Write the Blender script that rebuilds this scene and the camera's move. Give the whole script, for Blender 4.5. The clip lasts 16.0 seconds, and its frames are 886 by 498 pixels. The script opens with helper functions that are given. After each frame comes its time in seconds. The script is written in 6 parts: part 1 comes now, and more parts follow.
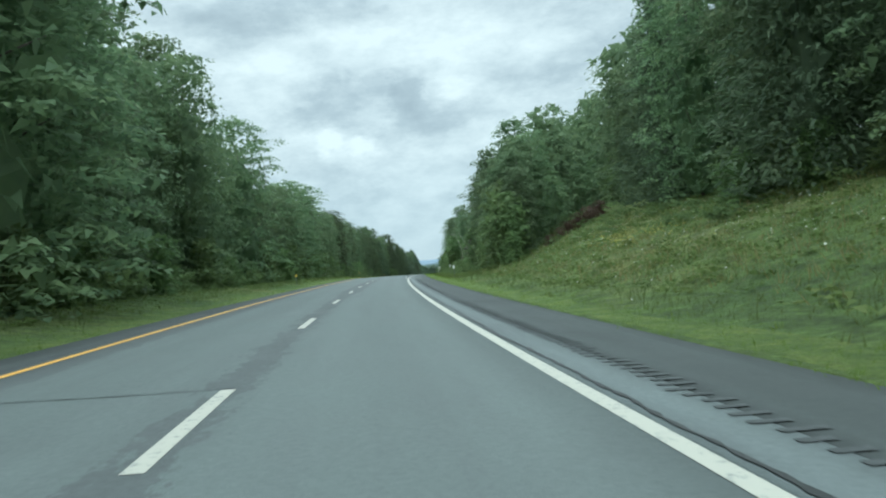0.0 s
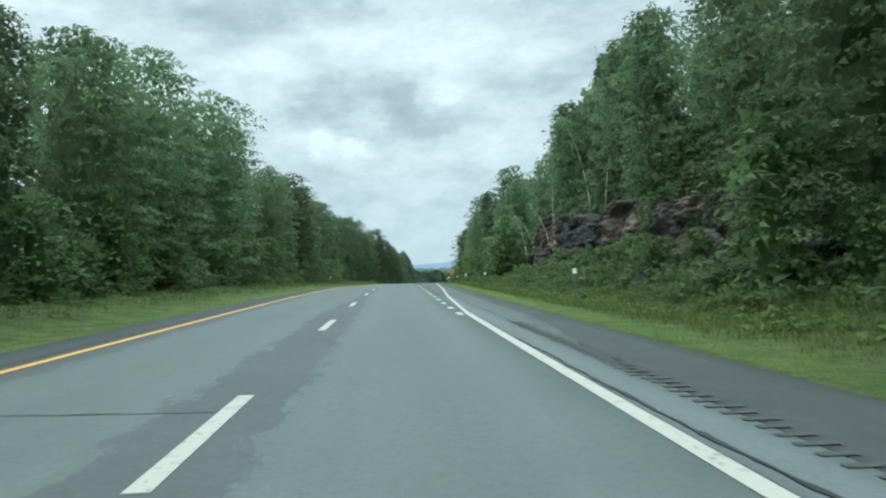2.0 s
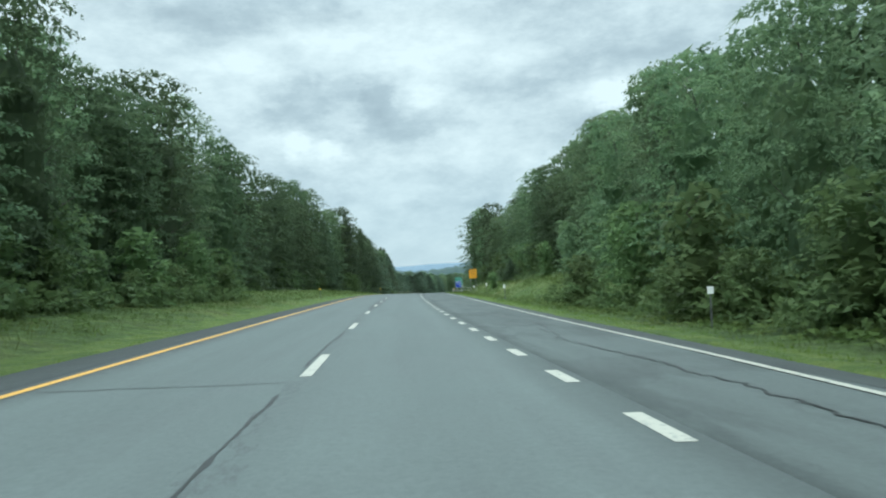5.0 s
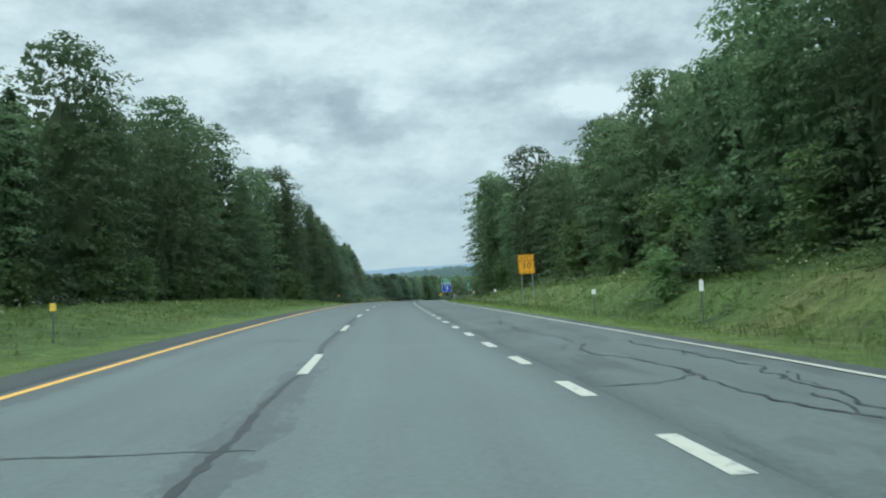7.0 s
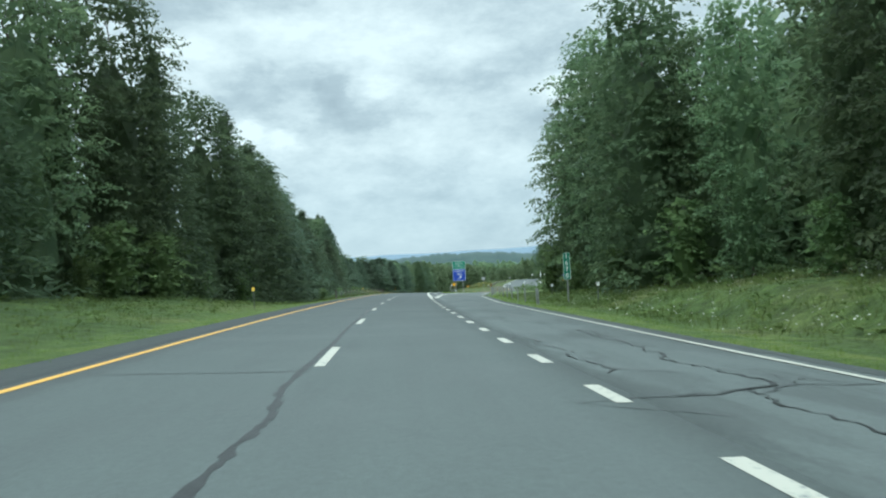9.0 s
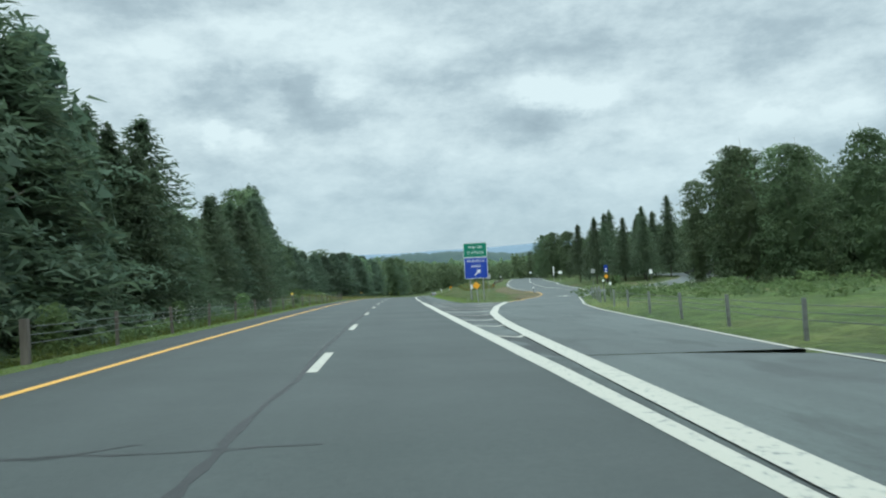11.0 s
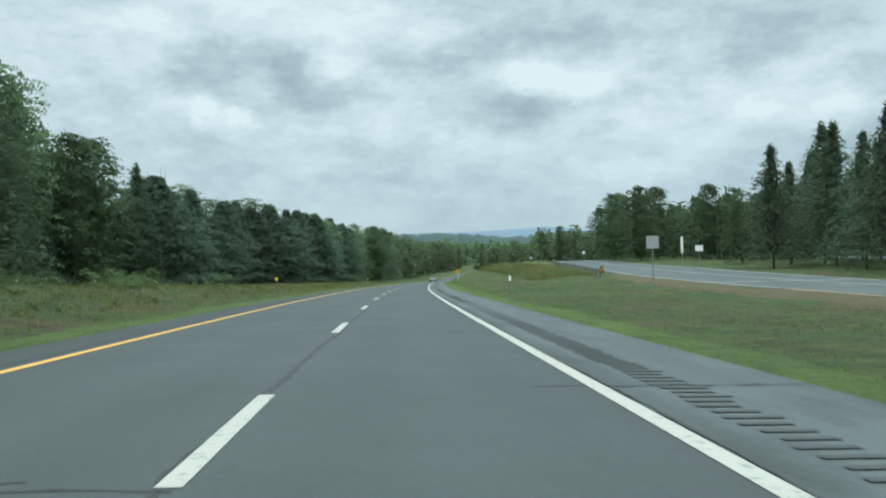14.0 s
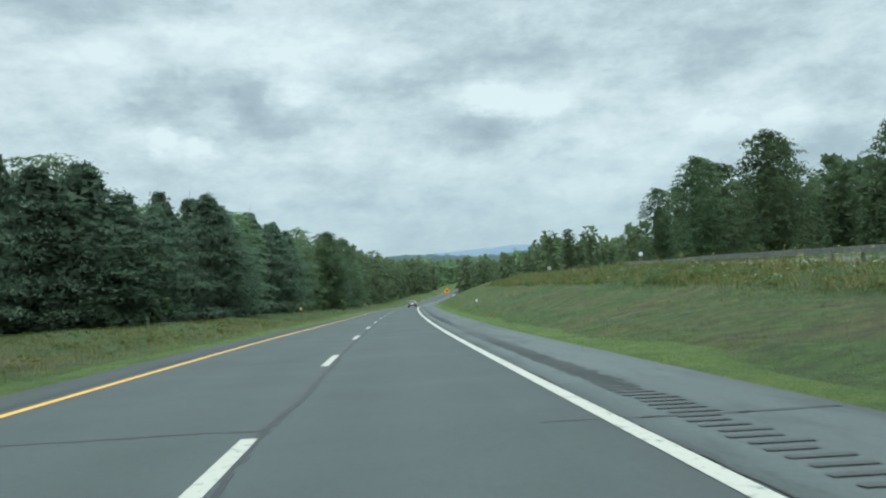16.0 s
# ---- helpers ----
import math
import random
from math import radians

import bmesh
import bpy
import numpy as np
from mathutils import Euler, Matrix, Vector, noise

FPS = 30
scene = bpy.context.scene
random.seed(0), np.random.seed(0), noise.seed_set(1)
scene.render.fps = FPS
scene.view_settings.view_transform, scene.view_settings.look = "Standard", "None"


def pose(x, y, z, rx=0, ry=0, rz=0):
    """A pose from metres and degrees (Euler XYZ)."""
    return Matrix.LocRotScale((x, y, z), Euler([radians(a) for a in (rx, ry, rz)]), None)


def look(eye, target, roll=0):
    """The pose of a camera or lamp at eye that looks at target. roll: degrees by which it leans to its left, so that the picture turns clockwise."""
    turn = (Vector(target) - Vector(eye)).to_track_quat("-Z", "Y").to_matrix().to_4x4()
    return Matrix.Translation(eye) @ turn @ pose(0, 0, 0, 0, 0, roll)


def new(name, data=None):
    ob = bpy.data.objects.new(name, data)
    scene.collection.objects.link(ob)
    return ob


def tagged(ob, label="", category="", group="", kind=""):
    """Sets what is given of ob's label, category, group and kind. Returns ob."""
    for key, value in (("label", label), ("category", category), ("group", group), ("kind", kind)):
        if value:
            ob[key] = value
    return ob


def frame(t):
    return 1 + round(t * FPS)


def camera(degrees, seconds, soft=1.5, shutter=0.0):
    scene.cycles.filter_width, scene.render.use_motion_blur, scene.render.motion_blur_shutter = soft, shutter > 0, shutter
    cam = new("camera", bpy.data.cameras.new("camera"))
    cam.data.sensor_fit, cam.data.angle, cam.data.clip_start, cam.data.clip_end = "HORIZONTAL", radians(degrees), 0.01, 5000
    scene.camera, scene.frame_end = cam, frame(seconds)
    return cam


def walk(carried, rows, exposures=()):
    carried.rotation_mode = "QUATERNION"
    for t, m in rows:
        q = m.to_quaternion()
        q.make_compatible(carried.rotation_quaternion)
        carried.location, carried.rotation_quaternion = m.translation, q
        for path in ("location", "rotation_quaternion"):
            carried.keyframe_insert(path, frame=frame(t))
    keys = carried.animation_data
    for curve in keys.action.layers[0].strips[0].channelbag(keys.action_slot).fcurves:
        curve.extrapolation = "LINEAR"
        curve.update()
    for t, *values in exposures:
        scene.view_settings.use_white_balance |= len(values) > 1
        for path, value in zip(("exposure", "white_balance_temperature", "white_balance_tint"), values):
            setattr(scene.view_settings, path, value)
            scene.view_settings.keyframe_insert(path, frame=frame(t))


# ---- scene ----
# ---------------------------------------------------------------- the road's line
# knots along the road (metres), heading to the right, grade and cross-fall in degrees
KNOT = [-20, 40, 100, 160, 220, 280, 340, 400, 460, 520, 580, 640, 700, 760, 820, 900]
HEAD = [-1.07, 2.14, 3.67, 4.64, 6.18, 8.29, 10.33, 11.21, 12.69, 14.49, 15.64, 17.14, 18.9, 20.81, 22.75, 24.68]
GRADE = [1.15, .9, .82, -.19, -.05, -.74, -1.11, -1.37, -1.81, -2.1, -1.81, -2.1, -1.89, -1.01, -.28, .36]
CROSS = [2.33, 2.31, 2.38, 1.66, 1.86, 2.08, 1.91, 2.09, 1.8, 1.75, -1.27, -1.6, -1.66, -1.51, -1.41, -1.36]
STEP = 2.0
LINE_S = np.arange(-20, 901, STEP)
SOFTEN = np.hanning(17) / np.hanning(17).sum()


def eased(values):
    v = np.interp(LINE_S, KNOT, np.radians(values))
    return np.convolve(np.pad(v, 8, "edge"), SOFTEN, "valid")


def summed(v):
    c = np.concatenate([[0], np.cumsum((v[1:] + v[:-1]) / 2 * STEP)])
    return c - np.interp(0, LINE_S, c)


LINE_A, LINE_B = eased(HEAD), eased(CROSS)
LINE_X, LINE_Y, LINE_Z = summed(np.sin(LINE_A)), summed(np.cos(LINE_A)), summed(eased(GRADE))


def heading(s):
    return np.interp(s, LINE_S, LINE_A)


def centre(s):
    """The road's middle line, carried on straight at both ends."""
    s = np.asarray(s, float)
    x, y, z = (np.interp(s, LINE_S, v) for v in (LINE_X, LINE_Y, LINE_Z))
    over = np.where(s > 900, s - 900, np.where(s < -20, s + 20, 0))
    return x + over * np.sin(heading(s)), y + over * np.cos(heading(s)), z


def place(s, u, h):
    """World points at s along the road, u to the right of its lane line, h above its middle."""
    x, y, z = centre(s)
    a = heading(s)
    return np.stack(np.broadcast_arrays(x + u * np.cos(a), y - u * np.sin(a), z + h), -1)


def bank(s, u):
    return -np.interp(s, LINE_S, LINE_B) * u


# ---------------------------------------------------------------- camera and its drive
EYE = 1.279
# seconds, metres along the road, metres right of the lane line, turn, tilt, lean
DRIVE = [
    (0.0, 0.00, 1.653, -6.16, 1.96, 5.54),
    (0.5, 15.48, 1.635, -6.95, 2.07, 4.62),
    (1.0, 30.91, 1.616, -7.09, 3.46, 3.92),
    (1.5, 46.29, 1.596, -7.17, 2.78, 4.05),
    (2.0, 61.61, 1.532, -7.12, 2.28, 3.37),
    (2.5, 76.89, 1.467, -7.65, 1.93, 3.17),
    (3.0, 92.11, 1.401, -7.47, 2.25, 3.59),
    (3.5, 107.28, 1.335, -7.86, 2.19, 3.35),
    (4.0, 122.40, 1.285, -7.97, 2.40, 3.25),
    (4.5, 137.52, 1.270, -8.42, 2.42, 3.28),
    (5.0, 152.64, 1.260, -8.92, 2.40, 3.33),
    (5.5, 167.75, 1.250, -9.45, 2.38, 3.39),
    (6.0, 182.87, 1.242, -10.00, 2.36, 3.45),
    (6.5, 197.99, 1.235, -10.57, 2.36, 3.52),
    (7.0, 213.14, 1.204, -11.38, 2.54, 3.64),
    (7.5, 228.29, 1.171, -11.65, 2.05, 3.69),
    (8.0, 243.46, 1.135, -11.86, 1.97, 2.62),
    (8.5, 258.63, 1.150, -12.38, 1.32, 2.55),
    (9.0, 273.82, 1.159, -12.37, 1.59, 2.98),
    (9.5, 289.05, 1.175, -12.85, 1.57, 3.03),
    (10.0, 304.31, 1.190, -13.40, 1.55, 3.09),
    (10.5, 319.60, 1.205, -14.02, 1.53, 3.16),
    (11.0, 334.91, 1.216, -14.67, 1.51, 3.23),
    (11.5, 350.23, 1.224, -15.30, 1.49, 3.29),
    (12.0, 365.63, 1.157, -15.88, 1.74, 3.44),
    (12.5, 381.07, 1.091, -15.99, 1.40, 3.12),
    (13.0, 396.52, 1.184, -16.35, 1.50, 3.45),
    (13.5, 411.95, 1.280, -15.34, 1.33, 2.77),
    (14.0, 427.36, 1.374, -15.71, 0.24, 1.57),
    (14.5, 442.75, 1.470, -16.44, 0.06, 2.76),
    (15.0, 458.12, 1.452, -17.29, 0.75, 4.37),
    (15.5, 473.47, 1.435, -18.08, 0.98, 3.94),
    (16.0, 488.80, 1.416, -18.28, 1.83, 3.94),
]
cam = camera(60.67, 16.0, soft=2.1, shutter=0.04)
rows = []
for t, s, u, turn, tilt, lean in DRIVE:
    eye = Vector(place(s, u, bank(s, u) + EYE))
    a, e = radians(turn), radians(tilt)
    rows.append((t, look(eye, eye + Vector((-math.sin(a) * math.cos(e), math.cos(a) * math.cos(e), math.sin(e))), -lean)))
walk(cam, rows, [(0, -.03, 5850, -8), (4.2, -.03, 5850, -8), (6.3, -.14, 5850, -8), (7.5, -.24, 5850, -8), (8.4, -.1, 5850, -8), (9.2, .0, 5850, -8), (11.3, -.21, 5950, -6), (16, -.2, 5950, -6)])

# ---------------------------------------------------------------- sky and sun
world = bpy.data.worlds.new("overcast_sky")
scene.world = world
world.use_nodes = True
wn, wl = world.node_tree.nodes, world.node_tree.links
wn.clear()


def wnode(kind, **values):
    n = wn.new(kind)
    for key, v in values.items():
        if key in n.inputs:
            n.inputs[key].default_value = v
    return n


def wmath(op, a, b=None, clamp=False):
    n = wn.new("ShaderNodeMath")
    n.operation, n.use_clamp = op, clamp
    for k, v in enumerate((a, b)):
        if v is None:
            continue
        if isinstance(v, (int, float)):
            n.inputs[k].default_value = v
        else:
            wl.new(v, n.inputs[k])
    return n.outputs[0]


def wmix(f, a, b):
    n = wn.new("ShaderNodeMix")
    n.data_type = "RGBA"
    for slot, v in ((0, f), (6, a), (7, b)):
        if isinstance(v, (int, float, tuple)):
            n.inputs[slot].default_value = v
        else:
            wl.new(v, n.inputs[slot])
    return n.outputs[2]


SUN_UP, SUN_ROUND = 48, 200
sky = wn.new("ShaderNodeTexSky")
sky.sky_type, sky.sun_disc = "NISHITA", False
sky.sun_elevation, sky.sun_rotation = radians(SUN_UP), radians(SUN_ROUND)
coord = wn.new("ShaderNodeTexCoord")
part_xyz = wn.new("ShaderNodeSeparateXYZ")
wl.new(coord.outputs["Generated"], part_xyz.inputs[0])
dx, dy, dz = part_xyz.outputs
up = wmath("MAXIMUM", dz, 0.0)
bearing = wmath("MULTIPLY", wmath("ARCTAN2", dx, dy), 57.2958)
height_deg = wmath("MULTIPLY", wmath("ARCSINE", dz), 57.2958)


def cloud_noise(scale, detail, rough, shift, stretch=(1, 1, 1.7)):
    m = wn.new("ShaderNodeMapping")
    m.inputs["Location"].default_value = shift
    m.inputs["Scale"].default_value = stretch
    wl.new(coord.outputs["Generated"], m.inputs[0])
    n = wnode("ShaderNodeTexNoise", Scale=scale, Detail=detail, Roughness=rough)
    wl.new(m.outputs[0], n.inputs["Vector"])
    return n.outputs[0]


def wramp(f, stops):
    n = wn.new("ShaderNodeValToRGB")
    el = n.color_ramp.elements
    while len(el) < len(stops):
        el.new(0.5)
    for e, (pos, col) in zip(el, stops):
        e.position, e.color = pos, (*col, 1)
    wl.new(f, n.inputs[0])
    return n.outputs[0]


# the cloud deck: grey puffs and thin bright places (bearing, height, half width, half height, weight)
CLOUDS = [(-1.4, 13.4, 2.6, 1.9, -1), (4.0, 13.8, 1.3, 1.6, -1), (6.9, 12.0, 3.4, 1.9, -.9), (21.8, 11.0, 3.8, 1.6, -.7), (16.4, 13.8, 1.6, .7, -.6),
          (46.2, 7.0, 5, 1.5, -.8), (-2.0, 10.9, 1.2, .9, 1), (.8, 10.1, 1.5, .8, 1), (23.2, 12.8, 2.8, .8, 1.2), (26.3, 11.7, 1.3, .6, 1), (44.9, 8.2, 4.5, 1.1, .9), (38.7, 9.3, 1.6, .7, .7),
          (30.4, 5.4, 3.4, 1.1, .7), (-5.7, 15.2, 3.8, 1.7, .6), (14.8, 4.2, 11, 1.5, -.4), (-7.0, 18.7, 3.2, 2.0, -.55), (4.0, 17.4, 8, 1.7, .55), (8.0, 13.6, 1.6, .7, .8), (1.2, 6.4, 2.6, .7, -.5), (28.5, 16, 6, 2, -.3)]
wob_a = wmath("MULTIPLY", wmath("SUBTRACT", cloud_noise(9, 8, .68, (4, 0, 0)), .5), 6.5)
wob_e = wmath("MULTIPLY", wmath("SUBTRACT", cloud_noise(9, 8, .68, (0, 7, 0)), .5), 3.8)
az_w, el_w = wmath("ADD", bearing, wob_a), wmath("ADD", height_deg, wob_e)
total = wmath("MULTIPLY", wmath("SUBTRACT", cloud_noise(2.4, 6, .58, (1, 2, 0)), .5), .55)
total = wmath("ADD", total, wmath("MULTIPLY", wmath("SUBTRACT", cloud_noise(9, 9, .66, (3, 1, 5), (1, 1, 2.2)), .5), .8))
total = wmath("ADD", total, wmath("MULTIPLY", wmath("SUBTRACT", cloud_noise(24, 8, .6, (7, 3, 1), (1, 1, 1.8)), .5), .22))
for ca, ce, ra, re, amount in CLOUDS:
    qa = wmath("DIVIDE", wmath("SUBTRACT", az_w, ca), ra)
    qe = wmath("DIVIDE", wmath("SUBTRACT", el_w, ce), re)
    d2 = wmath("ADD", wmath("MULTIPLY", qa, qa), wmath("MULTIPLY", qe, qe))
    total = wmath("ADD", total, wmath("MULTIPLY", wmath("DIVIDE", amount * (.27 if amount > 0 else .22), wmath("ADD", 1.0, wmath("MULTIPLY", d2, d2))), 1.0))
mixed = wmath("ADD", total, 0.5, clamp=True)
cloud = wramp(mixed, [(0.1, (.42, .47, .535)), (0.34, (.59, .645, .71)), (0.5, (.79, .835, .89)), (0.69, (1.0, 1.03, 1.07))])
# duller and bluer towards the horizon, lighter overhead as under any thick cloud
low = wmath("SUBTRACT", 1.0, wmath("MULTIPLY", up, 6.0), clamp=True)
cloud = wmix(wmath("MULTIPLY", low, 0.7), cloud, (.55, .645, .75, 1))
lift = wmath("ADD", 1.0, wmath("MULTIPLY", wmath("MAXIMUM", wmath("SUBTRACT", up, 0.34), 0.0), 4.5))
gain = wn.new("ShaderNodeVectorMath")
gain.operation = "SCALE"
wl.new(cloud, gain.inputs[0])
wl.new(lift, gain.inputs["Scale"])
sky_dim = wn.new("ShaderNodeVectorMath")
sky_dim.operation = "SCALE"
wl.new(sky.outputs[0], sky_dim.inputs[0])
sky_dim.inputs["Scale"].default_value = 0.1
both = wmix(0.92, sky_dim.outputs[0], gain.outputs[0])
back = wn.new("ShaderNodeBackground")
back.inputs["Strength"].default_value = 1.0
wl.new(both, back.inputs[0])
wout = wn.new("ShaderNodeOutputWorld")
wl.new(back.outputs[0], wout.inputs[0])

sun = new("sun", bpy.data.lights.new("sun", "SUN"))
sun.data.energy, sun.data.angle, sun.data.color = 1.5, radians(35), (1, .97, .93)
sun.matrix_world = look((0, 0, 60), Vector((0, 0, 60)) - Vector((math.sin(radians(SUN_ROUND)) * math.cos(radians(SUN_UP)),
                        math.cos(radians(SUN_ROUND)) * math.cos(radians(SUN_UP)), math.sin(radians(SUN_UP)))))


# ---------------------------------------------------------------- materials
class Mat:
    """A small helper round one node material."""

    def __init__(self, name, rough=0.8, metal=0.0):
        self.m = bpy.data.materials.new(name)
        self.m.use_nodes = True
        self.n, self.l = self.m.node_tree.nodes, self.m.node_tree.links
        self.b = self.n["Principled BSDF"]
        self.b.inputs["Roughness"].default_value, self.b.inputs["Metallic"].default_value = rough, metal
        self.tc = None

    def co(self, kind="Object"):
        if self.tc is None:
            self.tc = self.n.new("ShaderNodeTexCoord")
        return self.tc.outputs[kind]

    def noise(self, scale, detail=4, rough=.55, stretch=None, kind="Object"):
        n = self.n.new("ShaderNodeTexNoise")
        n.inputs["Scale"].default_value, n.inputs["Detail"].default_value, n.inputs["Roughness"].default_value = scale, detail, rough
        src = self.co(kind)
        if stretch:
            m = self.n.new("ShaderNodeMapping")
            m.inputs["Scale"].default_value = stretch
            self.l.new(src, m.inputs[0])
            src = m.outputs[0]
        self.l.new(src, n.inputs["Vector"])
        return n.outputs[0]

    def ramp(self, f, stops):
        n = self.n.new("ShaderNodeValToRGB")
        el = n.color_ramp.elements
        while len(el) < len(stops):
            el.new(0.5)
        for e, (pos, col) in zip(el, stops):
            e.position, e.color = pos, ((*col, 1) if not isinstance(col, (int, float)) else (col, col, col, 1))
        self.l.new(f, n.inputs[0])
        return n.outputs[0]

    def math(self, op, a, b=0.0, clamp=False):
        n = self.n.new("ShaderNodeMath")
        n.operation, n.use_clamp = op, clamp
        for k, v in enumerate((a, b)):
            if isinstance(v, (int, float)):
                n.inputs[k].default_value = v
            else:
                self.l.new(v, n.inputs[k])
        return n.outputs[0]

    def mix(self, f, a, b, blend="MIX"):
        n = self.n.new("ShaderNodeMix")
        n.data_type, n.blend_type = "RGBA", blend
        for slot, v in ((0, f), (6, a), (7, b)):
            if isinstance(v, tuple):
                n.inputs[slot].default_value = (*v, 1) if len(v) == 3 else v
            elif isinstance(v, (int, float)):
                n.inputs[slot].default_value = v
            else:
                self.l.new(v, n.inputs[slot])
        return n.outputs[2]

    def colour(self, c):
        if isinstance(c, tuple):
            self.b.inputs["Base Color"].default_value = (*c, 1)
        else:
            self.l.new(c, self.b.inputs["Base Color"])
        return self

    def bump(self, f, strength=.4, distance=.02):
        n = self.n.new("ShaderNodeBump")
        n.inputs["Strength"].default_value, n.inputs["Distance"].default_value = strength, distance
        self.l.new(f, n.inputs["Height"])
        self.l.new(n.outputs[0], self.b.inputs["Normal"])
        return self

    def rough(self, f):
        self.l.new(f, self.b.inputs["Roughness"])
        return self


def plain(name, c, rough=.6, metal=0.0, wear=.25, scale=6.0):
    """Paint, metal or plastic with faint dirt."""
    k = Mat(name, rough, metal)
    dirt = k.ramp(k.noise(scale, 5), [(.35, 1 - wear), (.65, 1.0)])
    return k.colour(k.mix(1.0, c, dirt, "MULTIPLY")).m


def asphalt(name, base, dark, patchy, lanes=False, repairs=0.0):
    k = Mat(name, .82)
    grain = k.noise(90, 3, .7)
    speck = k.noise(14, 4, .75)
    blot = k.noise(.35, 5, .6, kind="UV")
    streak = k.noise(1.0, 4, .6, (1.6, .06, 1), "UV")
    c = k.mix(k.ramp(blot, [(.38, 0), (.64, 1)]), base, tuple(v * 1.16 for v in base))
    c = k.mix(k.math("MULTIPLY", k.ramp(streak, [(.45, 0), (.7, 1)]), .3), c, dark)
    c = k.mix(k.math("MULTIPLY", k.ramp(k.noise(.9, 6, .65, (1, .25, 1), "UV"), [(.52, 0), (.6, 1)]), patchy), c, dark)
    if repairs:
        c = k.mix(k.math("MULTIPLY", k.ramp(k.noise(.28, 6, .55, (1, .55, 1), "UV"), [(.49, 0), (.505, 1)]), repairs), c, dark)
    if lanes:
        sep = k.n.new("ShaderNodeSeparateXYZ")
        k.l.new(k.co("UV"), sep.inputs[0])
        across, along = sep.outputs[0], sep.outputs[1]
        # worn dark band on the lane joint, and beside the yellow line, with ragged sides
        reach = k.math("DIVIDE", k.math("ADD", along, 100.0), 800.0)
        rag = k.math("MULTIPLY", k.math("SUBTRACT", k.noise(2.0, 9, .76, (1.2, .5, 1), "UV"), .5), 1.6)
        at = lambda s: (s + 100) / 800
        joint = k.ramp(reach, [(0, .30), (at(36), .30), (at(44), .62), (at(88), .60), (at(96), .3), (at(128), .16), (at(140), .06), (at(190), .06), (at(200), .36), (at(224), .30), (at(230), .05), (at(236), .26), (at(252), .1), (at(262), .03), (1, .03)])
        m1 = k.ramp(k.math("SUBTRACT", joint, k.math("ABSOLUTE", k.math("ADD", k.math("ADD", across, .03), rag))), [(0, 0), (.06, 1)])
        rim = k.ramp(reach, [(0, .35), (at(30), .7), (at(60), .55), (at(128), .3), (at(150), .12), (at(190), .4), (at(240), .45), (at(255), .12), (at(286), .45), (at(296), .08), (at(350), .5), (at(376), .1), (1, .08)])
        m2 = k.ramp(k.math("SUBTRACT", rim, k.math("ADD", k.math("ADD", across, 3.6), k.math("MULTIPLY", rag, .8))), [(0, 0), (.1, 1)])
        stain = k.mix(k.noise(5, 6, .7), tuple(v * .62 for v in dark), tuple(v * 1.35 for v in dark))
        c = k.mix(k.math("MULTIPLY", m1, .8), c, stain)
        c = k.mix(k.math("MULTIPLY", m2, .65), c, stain)
        # darkened past the exit lane's start: the dimmer light there, put into the colour
        c = k.mix(k.math("MULTIPLY", k.ramp(reach, [(at(225), 0), (at(330), 1)]), .9), c, tuple(v * .43 for v in base))
        # polished wheel paths
        wave = k.math("COSINE", k.math("MULTIPLY", k.math("SUBTRACT", across, 1.83), 3.434))
        c = k.mix(k.math("MULTIPLY", k.math("ADD", wave, 1.0), .09), c, tuple(v * .72 for v in base))
    c = k.mix(1.0, c, k.ramp(grain, [(.3, .78), (.7, 1.16)]), "MULTIPLY")
    c = k.mix(1.0, c, k.ramp(speck, [(.25, .8), (.75, 1.16)]), "MULTIPLY")
    k.colour(c).bump(grain, .25, .008)
    k.rough(k.ramp(blot, [(.3, .72), (.7, .88)]))
    return k.m


M_ROAD = asphalt("asphalt_weathered", (.109, .128, .123), (.075, .08, .082), .12, True)
M_STRIP = asphalt("asphalt_shoulder_strip", (.118, .137, .136), (.075, .08, .082), .2)
M_SHOULDER = asphalt("asphalt_dark", (.046, .053, .051), (.028, .031, .031), .3)
M_RAMP = asphalt("asphalt_ramp", (.088, .102, .098), (.044, .05, .049), .5, repairs=.28)
M_GORE = asphalt("asphalt_gore", (.102, .115, .11), (.032, .036, .036), .4, repairs=.92)


def tar_material():
    k = Mat("tar_seal", .55)
    return k.colour(k.ramp(k.noise(3, 5), [(.3, (.011, .012, .012)), (.7, (.024, .026, .026))])).bump(k.noise(30), .3).m


M_TAR = tar_material()


def groove_material():
    k = Mat("milled_groove", .85)
    return k.colour(k.ramp(k.noise(12, 5), [(.3, (.042, .047, .047)), (.7, (.066, .071, .071))])).m


M_GROOVE = groove_material()


def paint(name, c, wear):
    k = Mat(name, .6)
    chips = k.ramp(k.noise(9, 7, .7), [(wear - .06, 0), (wear + .05, 1)])
    return k.colour(k.mix(chips, (.17, .18, .178), c)).bump(chips, .3, .004).m


M_WHITE = paint("road_paint_white", (.43, .415, .355), .4)
M_YELLOW = paint("road_paint_yellow", (.66, .375, .07), .33)


